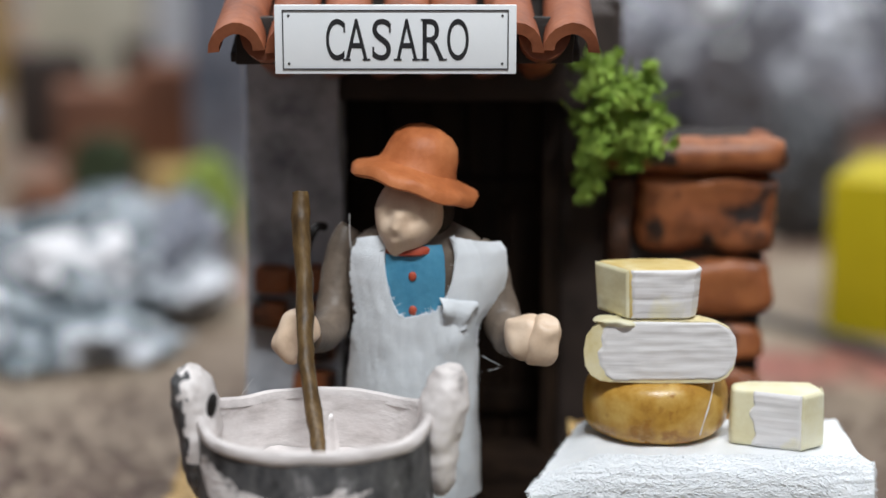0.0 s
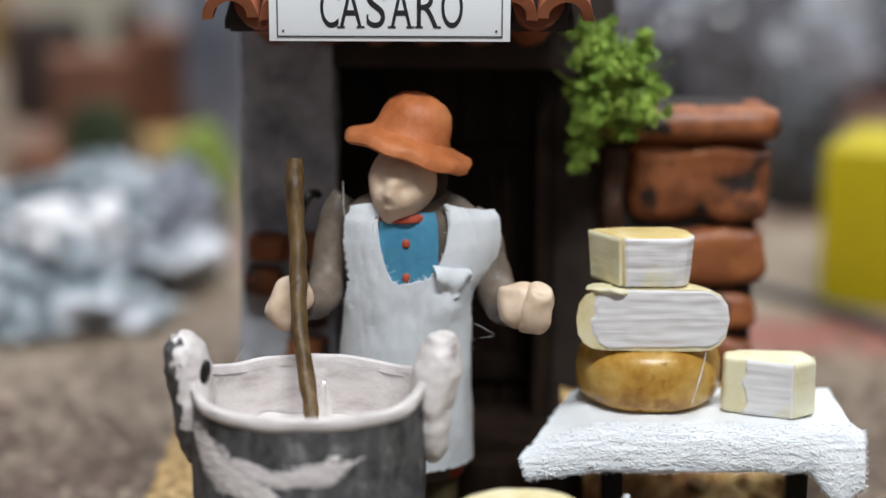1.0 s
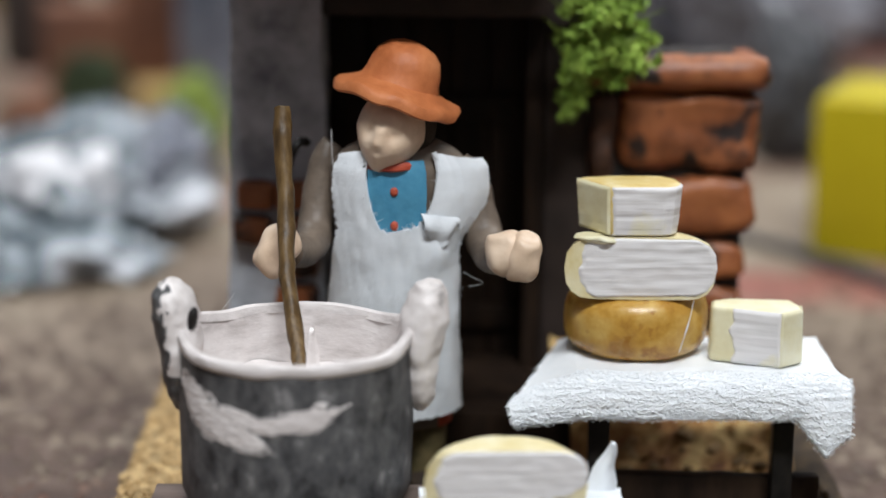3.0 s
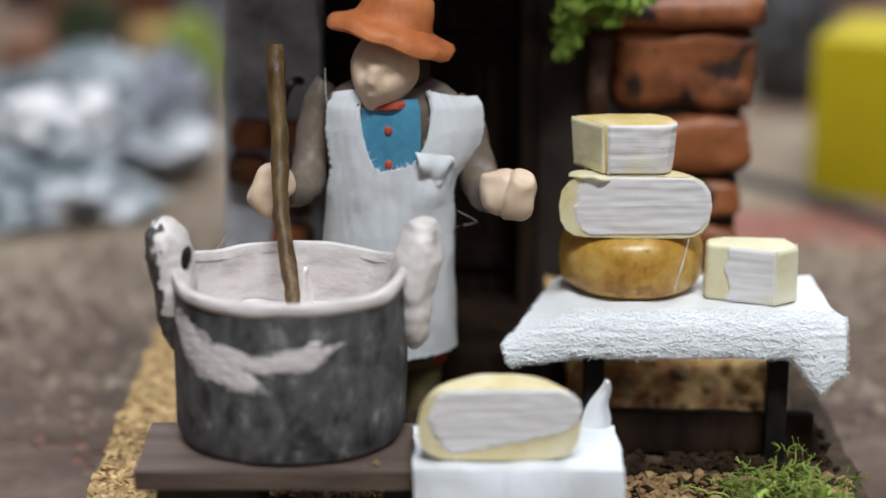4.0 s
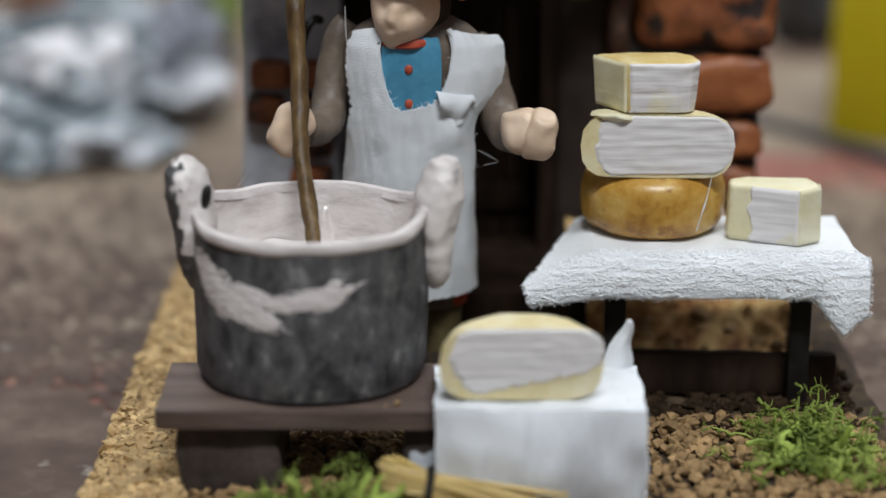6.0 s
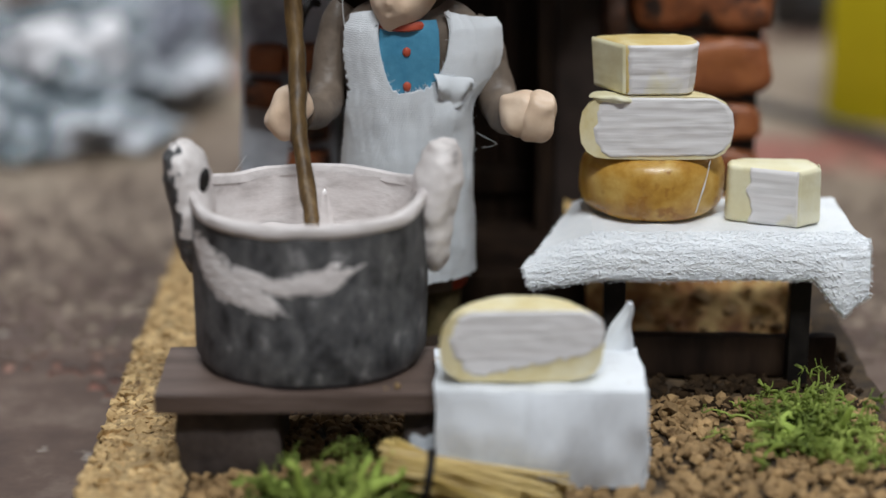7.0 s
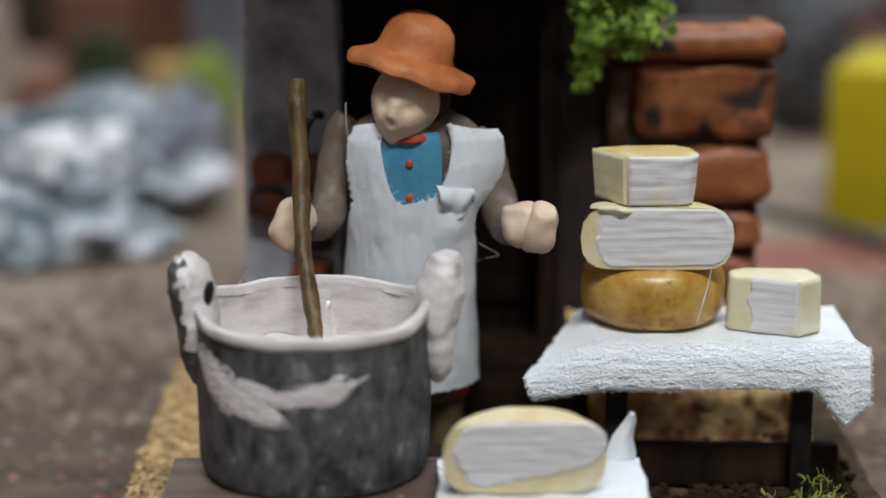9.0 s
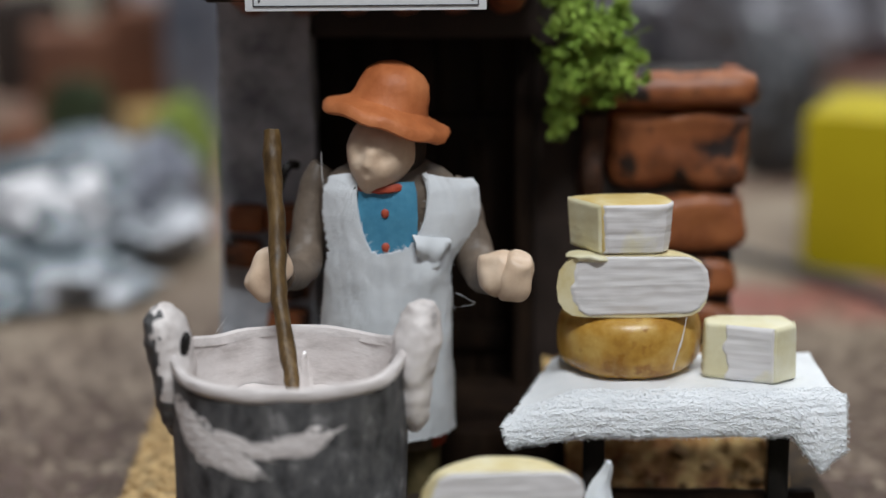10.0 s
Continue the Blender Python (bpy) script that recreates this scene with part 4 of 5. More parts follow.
def towel():
    ob = thing("tablecloth", (0.075, 0.54, 0.044), "white terry towel draped over the small table", "cloth")

    def place(u, v):
        # v: below 0 the curled hem, 0 the front's foot, 0.34 the table's front edge, 1 the back
        curl, v = max(0.0, -v) / 0.10, max(0.0, v)
        if v < 0.34:
            a = v / 0.34 * math.pi / 2
            y = 0.5250 - 0.0078 * math.cos(a) ** 0.85 + 0.0012 * (1 - v / 0.34) ** 2
            z = 0.0354 + 0.0102 * math.sin(a) ** 0.95
        else:
            y, z = lerp(0.5250, 0.5600, (v - 0.34) / 0.66), 0.0456
        y += 0.0014 * (1 - math.cos(curl * math.pi))
        z -= 0.0014 * math.sin(curl * math.pi)
        left = along([(0, 0.0250), (0.2, 0.0234), (0.45, 0.0285), (1, 0.0400)], v)
        right = along([(0, 0.1180), (0.5, 0.1180), (0.75, 0.1215), (1, 0.1258)], v)
        x = lerp(left, right, u)
        # the sides fall off past the table's edge
        z -= max(0.0, 0.0430 - x) * (0.40 - 0.25 * (1 - min(1, v / 0.34)))
        z -= max(0.0, x - 0.1150) * (1.75 if v > 0.6 else 0.55 + 1.2 * max(0, v - 0.34) / 0.26)
        if v < 0.34:
            k = 1 - v / 0.34
            z -= along([(0.0, 0.0), (0.1030, 0.0), (0.1115, 0.0112), (0.1185, 0.0030)], x) * k
        p = Vector((x, y, z))
        k = along([(0.25, 1.0), (0.42, 0.35)], v)
        rib = 0.00028 * noise.noise((x * 90, z * 700 + y * 400, 9)) + 0.00028 * noise.noise((x * 330, z * 780, y * 500))
        p.y -= rib * k * (1 if v < 0.34 else 0)
        p.z += rib * k * (0.5 if v < 0.34 else 1) + 0.0005 * noise.noise((x * 110, y * 110, 3))
        return p

    part("towel", thicken(grid(260, 130, lambda u, v: place(u, v * 1.1 - 0.1)), 0.0009), M["towel"], ob)
    # short loops lying in rows over the front, and a fringe along the hems
    rng = random.Random(21)
    vs, fs = [], []

    def strand(pts, r):
        b = len(vs)
        for k, p in enumerate(pts):
            w = r * (0.45 if k in (0, len(pts) - 1) else 1.0)
            vs.extend(((p.x, p.y - w, p.z), (p.x, p.y, p.z + w), (p.x, p.y + w, p.z), (p.x, p.y, p.z - w)))
        for k in range(len(pts) - 1):
            for m in range(4):
                o = b + 4 * k
                fs.append((o + m, o + (m + 1) % 4, o + 4 + (m + 1) % 4, o + 4 + m))

    for row in range(36):
        v0 = lerp(-0.07, 0.37, row / 35)
        u = rng.uniform(0, 0.01)
        while u < 1:
            du = rng.uniform(0.005, 0.016)
            v1 = v0 + rng.gauss(0, 0.010)
            bow = rng.uniform(0.0, 0.00022)
            pts = []
            for k in range(5):
                q = place(min(1.0, u + du * k / 4), v1 + 0.004 * math.sin(k + row))
                h = bow * math.sin(math.pi * k / 4)
                pts.append(q + Vector((0, -h * (1 if v1 < 0.25 else 0.3), h * (0.4 if v1 < 0.25 else 1))))
            strand(pts, rng.uniform(0.00008, 0.00017))
            u += du * rng.uniform(0.7, 1.5)
    for k in range(2600):
        edge = k % 4
        u, v = (rng.random(), rng.uniform(-0.08, 0.02)) if edge else (rng.choice((0.0, 1.0)), rng.random())
        p = place(u, v)
        d = Vector((rng.gauss(0, 0.5) + (0 if edge else (u - 0.5) * 1.6), rng.gauss(-0.35, 0.3), rng.gauss(-0.6, 0.5))).normalized() * rng.uniform(0.0005, 0.0014)
        strand([p, p + d * 0.55 + Vector((rng.gauss(0, 0.0001), 0, 0)), p + d], 0.00010)
    me = bpy.data.meshes.new("terry_nap")
    me.from_pydata(vs, [], fs)
    me.transform(Matrix.Translation(-ob.location))
    me.materials.append(M["towel"])
    fz = new("terry_nap", me)
    fz.parent = ob
    tagged(fz, kind="stuff")


towel()


def half_wheel_profile(R, h, round_):
    """(radius, z) of a cheese's edge from bottom to top."""
    pts = [(0.0, 0.0)]
    for i in range(9):
        a = -math.pi / 2 + math.pi * i / 8
        pts.append((R - round_ + round_ * math.cos(a), h / 2 + (h / 2) * math.copysign(abs(math.sin(a)) ** 0.75, math.sin(a))))
    return pts + [(0.0, h)]


def half_cheese(c, R, h, round_, depth, turn, label, rind="cream", streak=1, bare=(0.06, 0.02)):
    """Half a wheel, its cut side to the front."""
    ob = thing("half_cheese", c, label, "cheese", "cheeses")
    prof = half_wheel_profile(R, h, round_)
    m = pose(*c, 0, 0, turn)
    bm = lathe(prof, (0, 0, 0), 32, (1, depth), 0.0004, 120, 0, 180)
    bmesh.ops.remove_doubles(bm, verts=bm.verts, dist=0.00002)
    bmesh.ops.holes_fill(bm, edges=bm.edges)
    bm.transform(m)
    part("rind", bm, M[rind], ob)

    def half_width(z):
        return along([(b, a) for a, b in prof[1:-1]], z)

    def place(u, v):
        z = h * (0.002 + 0.990 * v)
        w = half_width(z) * 1.006
        x = lerp(-w * (1 - 2 * bare[0] * (1 + 0.7 * noise.noise((z * 130, streak, 3)) + 0.2 * noise.noise((z * 420, streak, 3)))), w, u)
        foot = bare[1] * (1 + 0.6 * noise.noise((x * 130, streak, 1)) + 0.3 * noise.noise((x * 600, streak, 2)) + 0.8 * x / w)
        z = h * lerp(max(0.002, foot), 0.992, v)
        y = -0.0004 - 0.00016 * noise.noise((x * 50, z * 700, streak)) - 0.00014 * noise.noise((x * 220, z * 420, streak))
        edge = min(u, 1 - u, v, 1 - v)
        y += 0.0005 * max(0, 1 - edge / 0.03)
        return Vector((x, y, z))

    bm = grid(80, 56, place)
    bm.transform(m)
    part("cut_face", bm, M["white_worn"], ob, "white streaked cut face")
    return ob


def wheel(c, R, h):
    ob = thing("round_cheese", c, "whole ochre-yellow cheese wheel on the white towel", "cheese", "cheeses")
    prof = [(0.0001, 0)] + [(R - 0.0062 + 0.0062 * math.cos(a), h / 2 + h / 2 * math.copysign(abs(math.sin(a)) ** 0.7, math.sin(a))) for a in [(-0.5 + i / 12) * math.pi for i in range(13)]] + [(0.0001, h)]
    part("rind", lathe(prof, c, 56, (1, 0.92), 0.0005, 90), M["rind"], ob)
    part("drip", tube(smooth_path([(c[0] + 0.0145, c[1] - 0.0150, c[2] + h * 1.0), (c[0] + 0.0132, c[1] - 0.0166, c[2] + h * 0.7), (c[0] + 0.0118, c[1] - 0.0176, c[2] + h * 0.45), (c[0] + 0.0106, c[1] - 0.0176, c[2] + h * 0.2)], 4), [0.00012, 0.00012, 0.00012, 0.00013, 0.00016, 0.00024, 0.0003, 0.0002, 0.00014, 0.00013, 0.00016, 0.0002, 0.00012], 6), M["thread"], ob, "thin white dried drip")


def wedge(c, outline, h, cuts, turn, label, taper=1.0, seed=0, rind="cream_top", bare=0.005):
    """A wedge cheese: outline of the bottom, anticlockwise; cuts: which sides are white cut faces and which are cream."""
    ob = thing("cheese_wedge", c, label, "cheese", "cheeses")
    m = pose(*c, 0, 0, turn)
    bm = bmesh.new()
    lo = [bm.verts.new((x, y, 0)) for x, y in outline]
    hi = [bm.verts.new((x * taper, y * taper, h)) for x, y in outline]
    bm.faces.new(lo[::-1])
    bm.faces.new(hi)
    n = len(outline)
    for i in range(n):
        bm.faces.new((lo[i], lo[(i + 1) % n], hi[(i + 1) % n], hi[i]))
    bmesh.ops.bevel(bm, geom=list(bm.edges), offset=0.0015, segments=4, profile=0.5, affect="EDGES", clamp_overlap=True)
    for v in bm.verts:
        v.co += noise.noise_vector(v.co * 170 + Vector((seed, 0, 0))) * 0.0005
    bm.transform(m)
    part("rind", bm, M[rind], ob)
    for i, j, kind in cuts:
        pts = [Vector((*outline[q % n], 0)) for q in range(i, j + 1)]
        lens = [0.0]
        for p, q in zip(pts, pts[1:]):
            lens.append(lens[-1] + (q - p).length)

        def on(u, pts=pts, lens=lens):
            d = u * lens[-1]
            return Vector([along([(t, p[w]) for t, p in zip(lens, pts)], d) for w in range(3)])

        def place(u, v, on=on, kind=kind):
            z = h * (0.01 + 0.975 * v)
            s = lerp(1, taper, z / h)
            p = on(lerp((bare if kind == "white_worn" else 0.005) * (1 + 0.22 * noise.noise((z * 150, seed, 1)) + 0.10 * noise.noise((z * 380, seed, 4))), 0.995, u)) * s + Vector((0, 0, z))
            d = (on(min(1, u + 0.04)) - on(max(0, u - 0.04))).normalized()
            out = Vector((d.y, -d.x, 0))
            rough = 1.0 if kind == "white_worn" else 0.3
            k = 0.0004 + rough * 0.00018 * noise.noise((p.x * 60 + seed, p.y * 60, z * 650)) + rough * 0.0002 * noise.noise((p.x * 220, p.y * 220, z * 360 + seed))
            edge = min(u, 1 - u, v, 1 - v)
            k -= 0.0007 * max(0, 1 - edge / 0.04)
            return p + out * k

        g = grid(56, 30, place)
        g.transform(m)
        part("cut_face", g, M[kind], ob, "white painted cut face" if kind == "white_worn" else "")


M["white_worn"] = mat("white_cheese_paint_over_cream", [(0.70, 0.665, 0.66), (0.75, 0.725, 0.72), (0.80, 0.78, 0.77)], 90, 0.5, 0.5, 330, stretch=(0.14, 0.14, 2.2), dist=0.0005, second=((0.74, 0.68, 0.45), 34, 0.60))
M["cream_top"] = mat("yellow_ochre_top_rind", [(0.55, 0.38, 0.11), (0.66, 0.50, 0.20), (0.74, 0.63, 0.36)], 130, 0.45, 0.3, 600)
M["cream_side"] = mat("pale_cream_cheese", [(0.66, 0.58, 0.34), (0.75, 0.70, 0.48), (0.80, 0.77, 0.62)], 70, 0.5, 0.4, 400)
wheel((0.0608, 0.5490, 0.0460), 0.0206, 0.0180)
half_cheese((0.0602, 0.5350, 0.0640), 0.0212, 0.0176, 0.0078, 0.75, -2, "half cheese with white cut face stacked on a wheel", "cream", 1, (0.09, 0.03))
wedge((0.0572, 0.5438, 0.0820), [(-0.0058, -0.0085), (0.0088, -0.0082), (0.0112, -0.0074), (0.0128, -0.0054), (0.0134, -0.0024), (0.0122, 0.0020), (0.0085, 0.0052), (-0.004, 0.0062), (-0.0136, 0.0030)], 0.0143, [(0, 4, "white_worn"), (8, 9, "cream_side")], 0, "cheese wedge with white cut side atop the stack", 1.08, 3, "cream_top", 0.03)
single("paste_blob", ball((0.0482, 0.5372, 0.0810), (0.0064, 0.0036, 0.0014), (0, 3, -4), 4, 0.0009, 260), M["cream_side"], (0.0485, 0.5365, 0.0800), "white paste squeezed out between stacked cheeses", "paste")
wedge((0.0940, 0.5360, 0.0460), [(-0.0136, -0.0005), (0.0052, -0.0078), (0.0118, -0.0030), (0.0124, 0.0020), (0.0105, 0.0070), (-0.008, 0.0085), (-0.0135, 0.0050)], 0.0162, [(0, 1, "white_worn"), (1, 3, "cream_side")], 0, "small cheese chunk with white cut side on towel", 0.97, 7, "cream_side", 0.30)


# ---- cloth-covered box with the front cheese ----
def covered_box():
    single("wooden_crate", rough_box((0.0258, 0.4695, 0.0132), (0.0485, 0.0265, 0.0258), 0.0008), M["block"], (0.0258, 0.4695, 0), "plain block hidden under a white cloth", "crate")

    def place(u, v):
        x = lerp(-0.0005, 0.0515, u)
        if v < 0.45:
            t = v / 0.45
            y, z = 0.4545 - 0.0020 * math.sin(t * 3.1) * (0.4 + 0.6 * math.sin(u * 3.1)) + (0.0017 * math.sin(u * 8 + 1) + 0.0008 * math.sin(u * 21 + t * 2)) * (1 - t) ** 0.7, lerp(0.0012, 0.0268, t)
        elif v < 0.85:
            t = (v - 0.45) / 0.4
            y, z = lerp(0.4548, 0.484, t), 0.0275
        else:
            t = (v - 0.85) / 0.15
            y, z = 0.4845, lerp(0.0275, 0.018, t)
        z += 0.0006 * noise.noise((x * 140, y * 140, z * 140))
        y += 0.0007 * noise.noise((x * 110, z * 110, 5))
        x += 0.0008 * noise.noise((y * 90, z * 120, 7))
        return Vector((x, y, z))

    ob = thing("white_cloth", (0.0255, 0.469, 0.03), "thin white muslin draped over a box, corner sticking up", "cloth")
    bm = thicken(grid(50, 60, place), 0.0005)
    part("sheet", bm, M["muslin"], ob)

    def flank(u, v):
        y, z = lerp(0.4550, 0.4850, u), lerp(0.002, 0.0275, v)
        return Vector((0.0515 + 0.0012 * math.sin(u * 7 + v * 2) * (1 - v) + 0.0008 * noise.noise((y * 120, z * 120, 2)), y, z))

    part("side_fold", thicken(grid(24, 24, flank), 0.0005), M["muslin"], ob)
    tip = grid(8, 10, lambda u, v: Vector((0.0455 + (u - 0.5) * 0.0085 * (1 - v) ** 0.8 + 0.0035 * v + 0.0004 * math.sin(v * 9), 0.484 - 0.002 * math.sin(u * 3.1), 0.0265 + 0.0140 * v)))
    part("corner", thicken(tip, 0.0005), M["muslin"], ob, "stiff pointed cloth corner")


covered_box()
half_cheese((0.0208, 0.4600, 0.0281), 0.0203, 0.0186, 0.0085, 0.85, 1.5, "half cheese with white cut face on muslin cloth", "cream", 8, (0.07, 0.20))


# ---- moss, straw and scraps on the ground ----
def lichen(base, label, seed, stems, reach, rad, spread):
    """A tuft of branching lichen."""
    rng = random.Random(seed)
    ob = thing("moss_tuft", base, label, "moss", "moss tufts")
    vs, fs = [], []

    def twig(p, d, r, length, depth):
        n = 4
        pts = [p]
        for k in range(n):
            d = (d + Vector((rng.gauss(0, 0.6), rng.gauss(0, 0.6), rng.gauss(-0.04, 0.55)))).normalized()
            p = p + d * length / n
            if p.z < 0.001:
                p.z = 0.001
            pts.append(p)
        segs = 5
        base_i = len(vs)
        for k, q in enumerate(pts):
            rr = r * (1 - 0.5 * k / n) * rng.uniform(0.8, 1.25)
            s = d.orthogonal().normalized()
            w = d.cross(s)
            for j in range(segs):
                a = 2 * math.pi * j / segs
                vs.append(tuple(q + (s * math.cos(a) + w * math.sin(a)) * rr))
        for k in range(n):
            for j in range(segs):
                a, b = base_i + k * segs + j, base_i + k * segs + (j + 1) % segs
                fs.append((a, b, b + segs, a + segs))
        fs.append(tuple(base_i + n * segs + j for j in range(segs)))
        if depth:
            for k in range(rng.randint(2, 4)):
                q = pts[rng.randint(1, n)]
                twig(q, (d + Vector((rng.gauss(0, 0.8), rng.gauss(0, 0.8), rng.gauss(0.1, 0.7)))).normalized(), r * rng.uniform(0.45, 0.7), length * rng.uniform(0.4, 0.7), depth - 1)

    for k in range(stems):
        p = Vector((base[0] + rng.gauss(0, spread[0]), base[1] + rng.gauss(0, spread[1]), 0.001))
        d = Vector((rng.gauss(0, 0.7), rng.gauss(-0.2, 0.6), rng.uniform(0.2, 1.0))).normalized()
        twig(p, d, rng.uniform(*rad), rng.uniform(*reach), 3)
    me = bpy.data.meshes.new("twigs")
    me.from_pydata(vs, [], fs)
    me.transform(Matrix.Translation(-Vector(base)))
    me.materials.append(M["moss"])
    me.shade_smooth()
    tw = new("lichen_growth", me)
    tw.parent = ob
    tagged(tw, kind="stuff")
    for k in range(7):
        p = Vector((base[0] + rng.gauss(0, spread[0] * 0.7), base[1] - 0.004 + rng.gauss(0, spread[1] * 0.6), 0.002))
        pts = [p]
        d = Vector((rng.gauss(0, 1), rng.gauss(0, 0.4), 0.55)).normalized()
        for j in range(5):
            d = (d + Vector((rng.gauss(0, 0.35), rng.gauss(0, 0.2), rng.gauss(0, 0.3)))).normalized()
            p = p + d * 0.0030
            pts.append(Vector((p.x, p.y, max(p.z, 0.0015))))
        bm = tube(smooth_path(pts, 3), [lerp(0.0014, 0.0008, i / 15) * rng.uniform(0.85, 1.15) for i in range(16)], 8)
        part("stalk", bm, M["stalk"], ob, "thick pale green stalk")


lichen((0.0985, 0.490, 0), "green branching lichen tuft beside the table leg", 31, 84, (0.007, 0.0140), (0.0007, 0.0014), (0.0075, 0.010))
lichen((-0.029, 0.452, 0), "green moss tuft in front of the bench", 33, 56, (0.006, 0.0115), (0.0006, 0.0013), (0.0105, 0.005))


def straw():
    rng = random.Random(41)
    ob = thing("straw_bundle", (0.005, 0.446, 0.003), "bundle of yellow straw tied with a black band", "straw")
    for k in range(95):
        a = rng.gauss(0, 0.17)
        w = rng.uniform(0, 2 * math.pi)
        r = 0.0052 * math.sqrt(rng.random())
        y0, z0 = r * math.cos(w), 0.0068 + r * math.sin(w)
        L = rng.uniform(0.020, 0.036)
        ca, sa = math.cos(radians(-20) + a), math.sin(radians(-20) + a)
        p0 = Vector((-0.002 - ca * rng.uniform(0.008, 0.013), 0.4515 - sa * 0.011 + y0 * 1.3, z0 * 1.05 + 0.0012))
        mid = Vector((-0.001, 0.4505 + y0 * 0.9, z0))
        p1 = Vector((-0.002 + ca * L, 0.4505 + sa * L * 0.6 + y0 * 1.5, max(0.0012, z0 * 0.9 - 0.003 + rng.uniform(-0.001, 0.001))))
        part("straw", tube([p0, mid, (mid + p1) / 2, p1], [0.0004, 0.0006, 0.0006, 0.0004], 6), M["straw"], ob)
    ring = [(-0.0025 + 0.0012 * math.sin(q), 0.4505 + 0.0068 * math.cos(q), 0.0066 + 0.0063 * math.sin(q)) for q in [i / 20 * 2 * math.pi for i in range(21)]]
    part("band", tube(ring, 0.0010, 8), M["black"], ob, "black rubber band")


straw()


def scraps():
    single("plastic_scrap", thicken(grid(8, 4, lambda u, v: Vector((-0.0068 + u * 0.0065, 0.4585 + v * 0.002, 0.0105 + v * 0.003 + 0.0006 * math.sin(u * 9)))), 0.0003), M["plastic"], (-0.004, 0.459, 0.0105), "small scrap of clear plastic by the bench", "scrap")
    rng = random.Random(44)
    for x, y, z, r in ((-0.0098, 0.4655, 0.0247, 0.0013), (-0.0128, 0.4645, 0.0245, 0.0006), (-0.0005, 0.4835, 0.0245, 0.001)):
        single("crumb", chunk(rng, (x, y, z), r), M["sawdust"], (x, y, z - r * 0.5), "yellowish crumb on the bench", "crumb", "crumbs", smooth=False)
    single("thread", tube(smooth_path([(-0.052, 0.527, 0.0675), (-0.057, 0.522, 0.0615), (-0.0632, 0.517, 0.0553)], 4), 0.00006, 5), M["thread"], (-0.0632, 0.517, 0.0553), "thin pale thread from figurine to pot", "thread")
    single("thread", tube(smooth_path([(0.011, 0.545, 0.0690), (0.014, 0.543, 0.0678), (0.0165, 0.542, 0.0665), (0.0125, 0.542, 0.0655)], 4), 0.00006, 5), M["thread"], (0.012, 0.543, 0.066), "loose thread end at the figurine's elbow", "thread")
    single("thread", tube(smooth_path([(-0.0258, 0.549, 0.0985), (-0.0262, 0.549, 0.1035), (-0.0262, 0.549, 0.109)], 4), 0.00014, 5), M["thread"], (-0.0258, 0.549, 0.0985), "loose white thread at the apron's strap", "thread")


scraps()
single("black_hook", tube(smooth_path([(-0.0400, 0.572, 0.0935), (-0.0392, 0.570, 0.0965), (-0.0378, 0.569, 0.0998), (-0.0362, 0.571, 0.1010), (-0.0345, 0.574, 0.1000)], 4), [0.0006] + [0.0013] * 15 + [0.001], 8), M["black"], (-0.0345, 0.574, 0.1), "shiny black hook behind the figurine's shoulder", "hook")


# ---- things on the table behind ----
def crumpled(name, c, r, material, label, category, seed, sub=4, amount=0.35, freq=9):
    bm = bmesh.new()
    bmesh.ops.create_icosphere(bm, subdivisions=sub, radius=1)
    for v in bm.verts:
        n = v.co.normalized()
        k = 1 + amount * noise.noise(n * 1.7 + Vector((seed, 0, 0))) + amount * 0.55 * abs(noise.noise(n * freq * 0.45 + Vector((0, seed, 0)))) + amount * 0.3 * noise.noise(n * freq + Vector((0, 0, seed)))
        v.co = Vector((n.x * r[0] * k, n.y * r[1] * k, max(-r[2] * 0.95, n.z * r[2] * k)))
    low = min(v.co.z for v in bm.verts)
    base = (c[0], c[1], c[2])
    bm.transform(Matrix.Translation((c[0], c[1], c[2] - low)))
    return single(name, bm, material, base, label, category, smooth=False)


TZ = -0.02
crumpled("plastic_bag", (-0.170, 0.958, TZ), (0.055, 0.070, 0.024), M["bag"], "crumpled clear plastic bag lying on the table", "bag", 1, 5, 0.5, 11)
crumpled("paper_wrapper", (-0.176, 0.918, TZ + 0.022), (0.030, 0.034, 0.013), M["paper"], "crumpled white paper wrapper lying on a plastic bag", "paper", 3, 4, 0.35, 7)
crumpled("blue_wrapper", (-0.128, 0.955, TZ), (0.019, 0.045, 0.026), M["blue_wrap"], "crumpled blue-grey wrapper lying beside a plastic bag", "wrapper", 4, 4, 0.4, 8)
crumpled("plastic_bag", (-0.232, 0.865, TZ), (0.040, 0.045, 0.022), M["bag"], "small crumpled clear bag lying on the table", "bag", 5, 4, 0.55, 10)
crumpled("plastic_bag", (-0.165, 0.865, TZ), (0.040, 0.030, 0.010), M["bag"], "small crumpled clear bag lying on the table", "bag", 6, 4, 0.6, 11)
crumpled("dark_tuft", (-0.205, 1.19, TZ), (0.020, 0.02, 0.024), M["dark_moss"], "dark green moss tuft among the clutter", "moss", 14)
crumpled("green_tuft", (-0.128, 1.07, TZ), (0.016, 0.02, 0.027), M["moss"], "small green moss tuft beside a plastic bag", "moss", 7)
single("yellow_box", box((0.243, 0.915, 0.017), (0.11, 0.075, 0.074), 0.003, (0, 0, -24)), M["yellow"], (0.243, 0.915, TZ), "plain bright yellow cardboard box", "box")
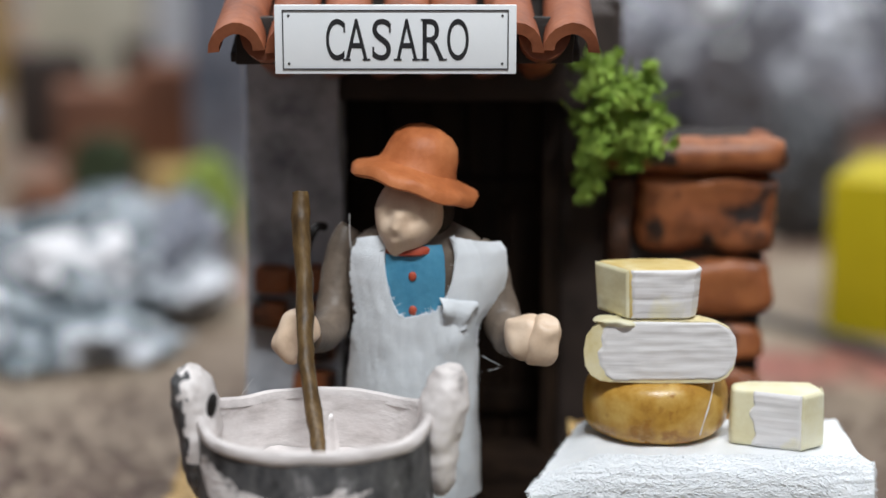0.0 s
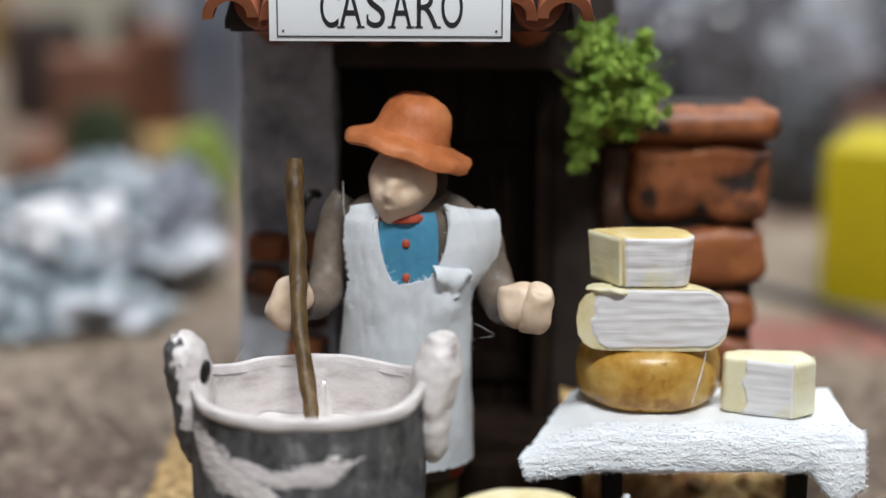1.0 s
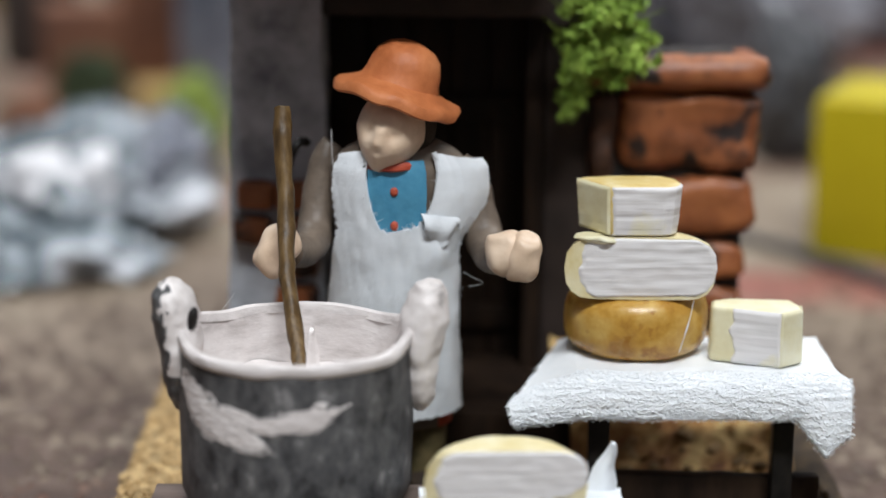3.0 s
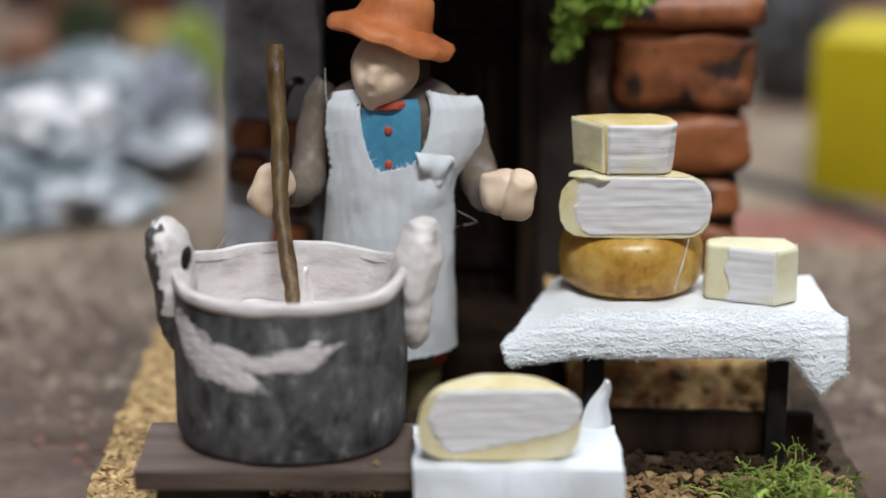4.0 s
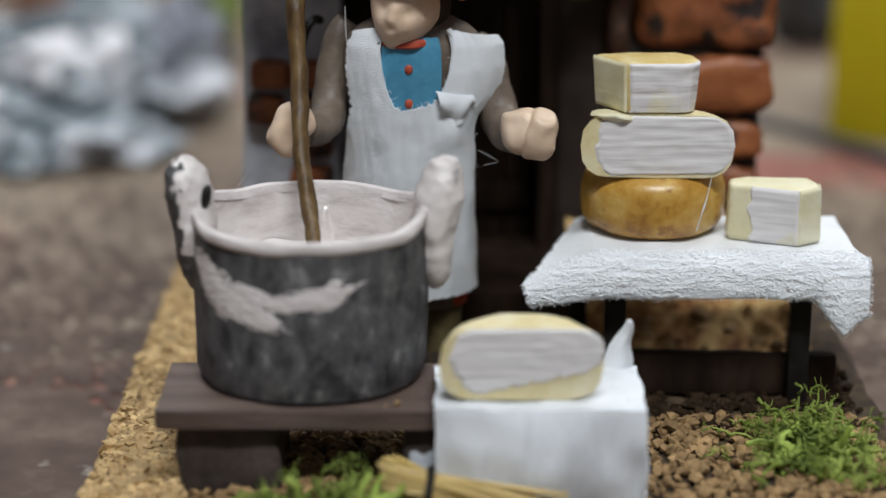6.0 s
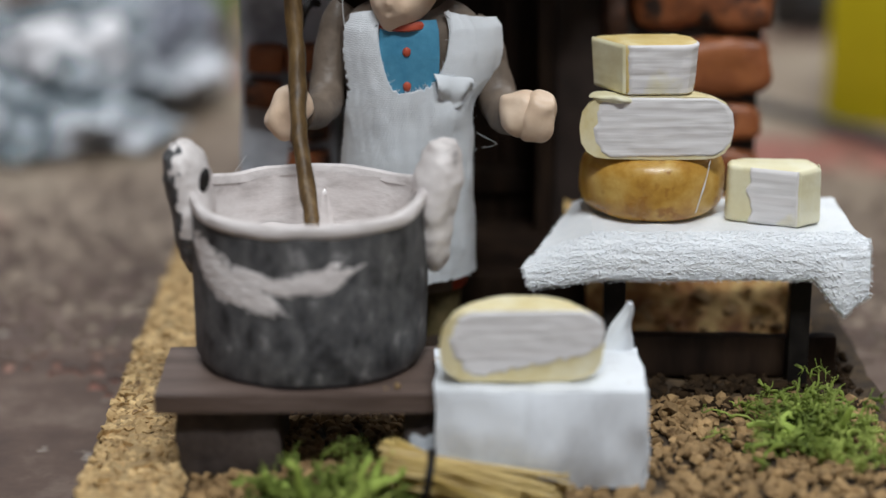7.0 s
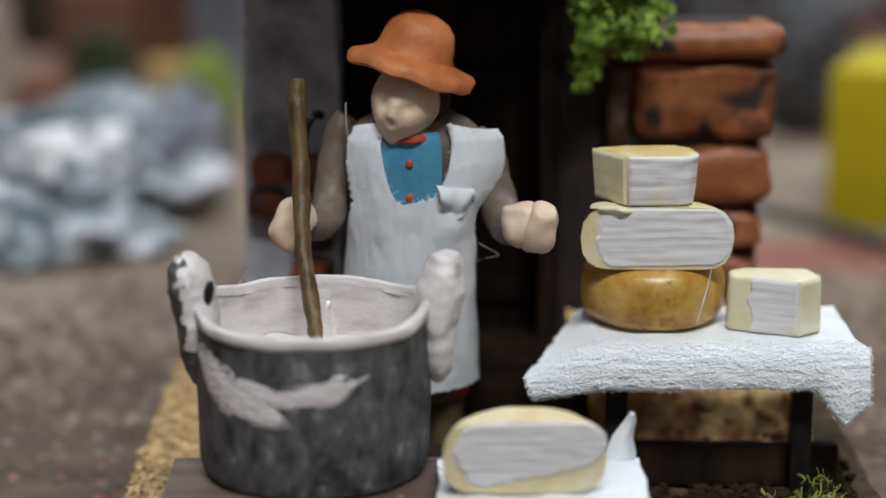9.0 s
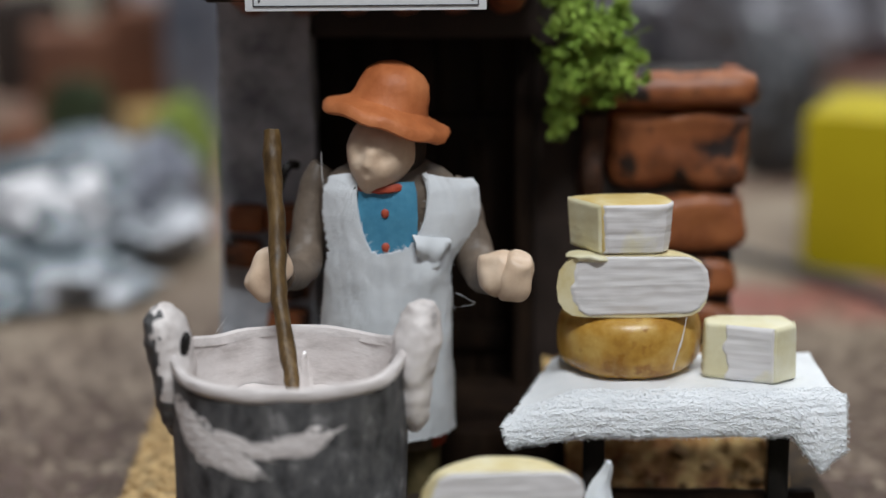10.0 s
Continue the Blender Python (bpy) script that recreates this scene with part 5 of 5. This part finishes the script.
single("cable", tube(smooth_path([(0.11, 0.93, TZ + 0.003), (0.145, 0.925, TZ + 0.003), (0.18, 0.885, TZ + 0.003), (0.215, 0.82, TZ + 0.003), (0.27, 0.76, TZ + 0.003), (0.4, 0.72, TZ + 0.003)], 6), 0.003, 8), M["grey_dark"], (0.2, 0.85, TZ), "dark cable lying on the table", "cable")
crumpled("dark_pouch", (0.205, 1.12, TZ), (0.024, 0.04, 0.042), M["grey_dark"], "dark grey pouch beside the yellow box", "pouch", 9)
for k, (x, y, r, h) in enumerate(((0.125, 1.52, 0.075, 0.05), (0.235, 1.45, 0.07, 0.055), (0.34, 1.55, 0.08, 0.06), (0.18, 1.85, 0.11, 0.07), (0.42, 1.95, 0.12, 0.06), (0.30, 2.2, 0.14, 0.08), (0.06, 2.1, 0.1, 0.07))):
    crumpled("wrapped_parcel", (x, y, TZ), (r, 0.07, h), M["foil" if y > 1.7 else "foil_dark"], "parcel wrapped in crumpled grey plastic" if y > 1.7 else "parcel wrapped in dark grey plastic", "parcel", 20 + k, 4, 0.34)
# small white sphere stands in for a bright glint on the wrapping
single("white_ball", ball((0.197, 1.42, 0.085), (0.013, 0.013, 0.013)), M["sign"], (0.197, 1.42, 0.072), "white ball added as a bright glint on a parcel", "ball")
single("dark_tray", box((0.40, 1.72, 0.01), (0.22, 0.06, 0.06), 0.004, (0, 0, -6)), M["grey_dark"], (0.40, 1.72, TZ), "dark grey tray among the parcels", "tray")
for x, y, w, h, yaw, mt, lab in ((-0.228, 1.30, 0.05, 0.062, 12, "brown_box", "red-brown clay block among the clutter"), (-0.180, 1.36, 0.055, 0.070, -8, "brown_box", "red-brown clay block among the clutter"), (-0.28, 1.42, 0.05, 0.07, 25, "block", "dark brown block among the clutter"), (-0.165, 1.22, 0.035, 0.022, 15, "ochre", "small ochre carton lying on the table"), (-0.235, 1.20, 0.04, 0.018, -10, "brown_box", "low red-brown clay block on the table"), (-0.140, 1.27, 0.042, 0.15, 5, "blue_wrap", "blue-grey carton standing behind the house"), (-0.33, 1.32, 0.05, 0.13, 20, "ochre", "ochre carton standing among the clutter"), (-0.310, 1.75, 0.10, 0.10, 4, "beige", "beige carton standing among the clutter"), (-0.415, 1.72, 0.07, 0.13, -14, "ochre", "ochre carton standing among the clutter"), (-0.222, 1.70, 0.05, 0.115, 10, "pale", "pale grey carton standing among the clutter"), (-0.255, 1.66, 0.03, 0.05, 10, "block", "dark brown block among the clutter"), (-0.29, 2.05, 0.14, 0.12, 4, "brown_box", "red-brown clay block among the clutter"), (-0.06, 1.6, 0.1, 0.09, 4, "grey_dark", "dark grey carton behind the house")):
    single("carton" if "carton" in lab else "clay_block", box((x, y, TZ + h / 2), (w, 0.05, h), 0.003, (0, 0, yaw)), M[mt], (x, y, TZ), lab, "carton" if "carton" in lab else "block")
single("pale_rod", tube([(-0.345, 1.05, TZ + 0.012), (-0.27, 1.18, 0.045)], 0.006, 10), M["pale"], (-0.345, 1.05, TZ), "pale grey rod leaning on a block", "rod")
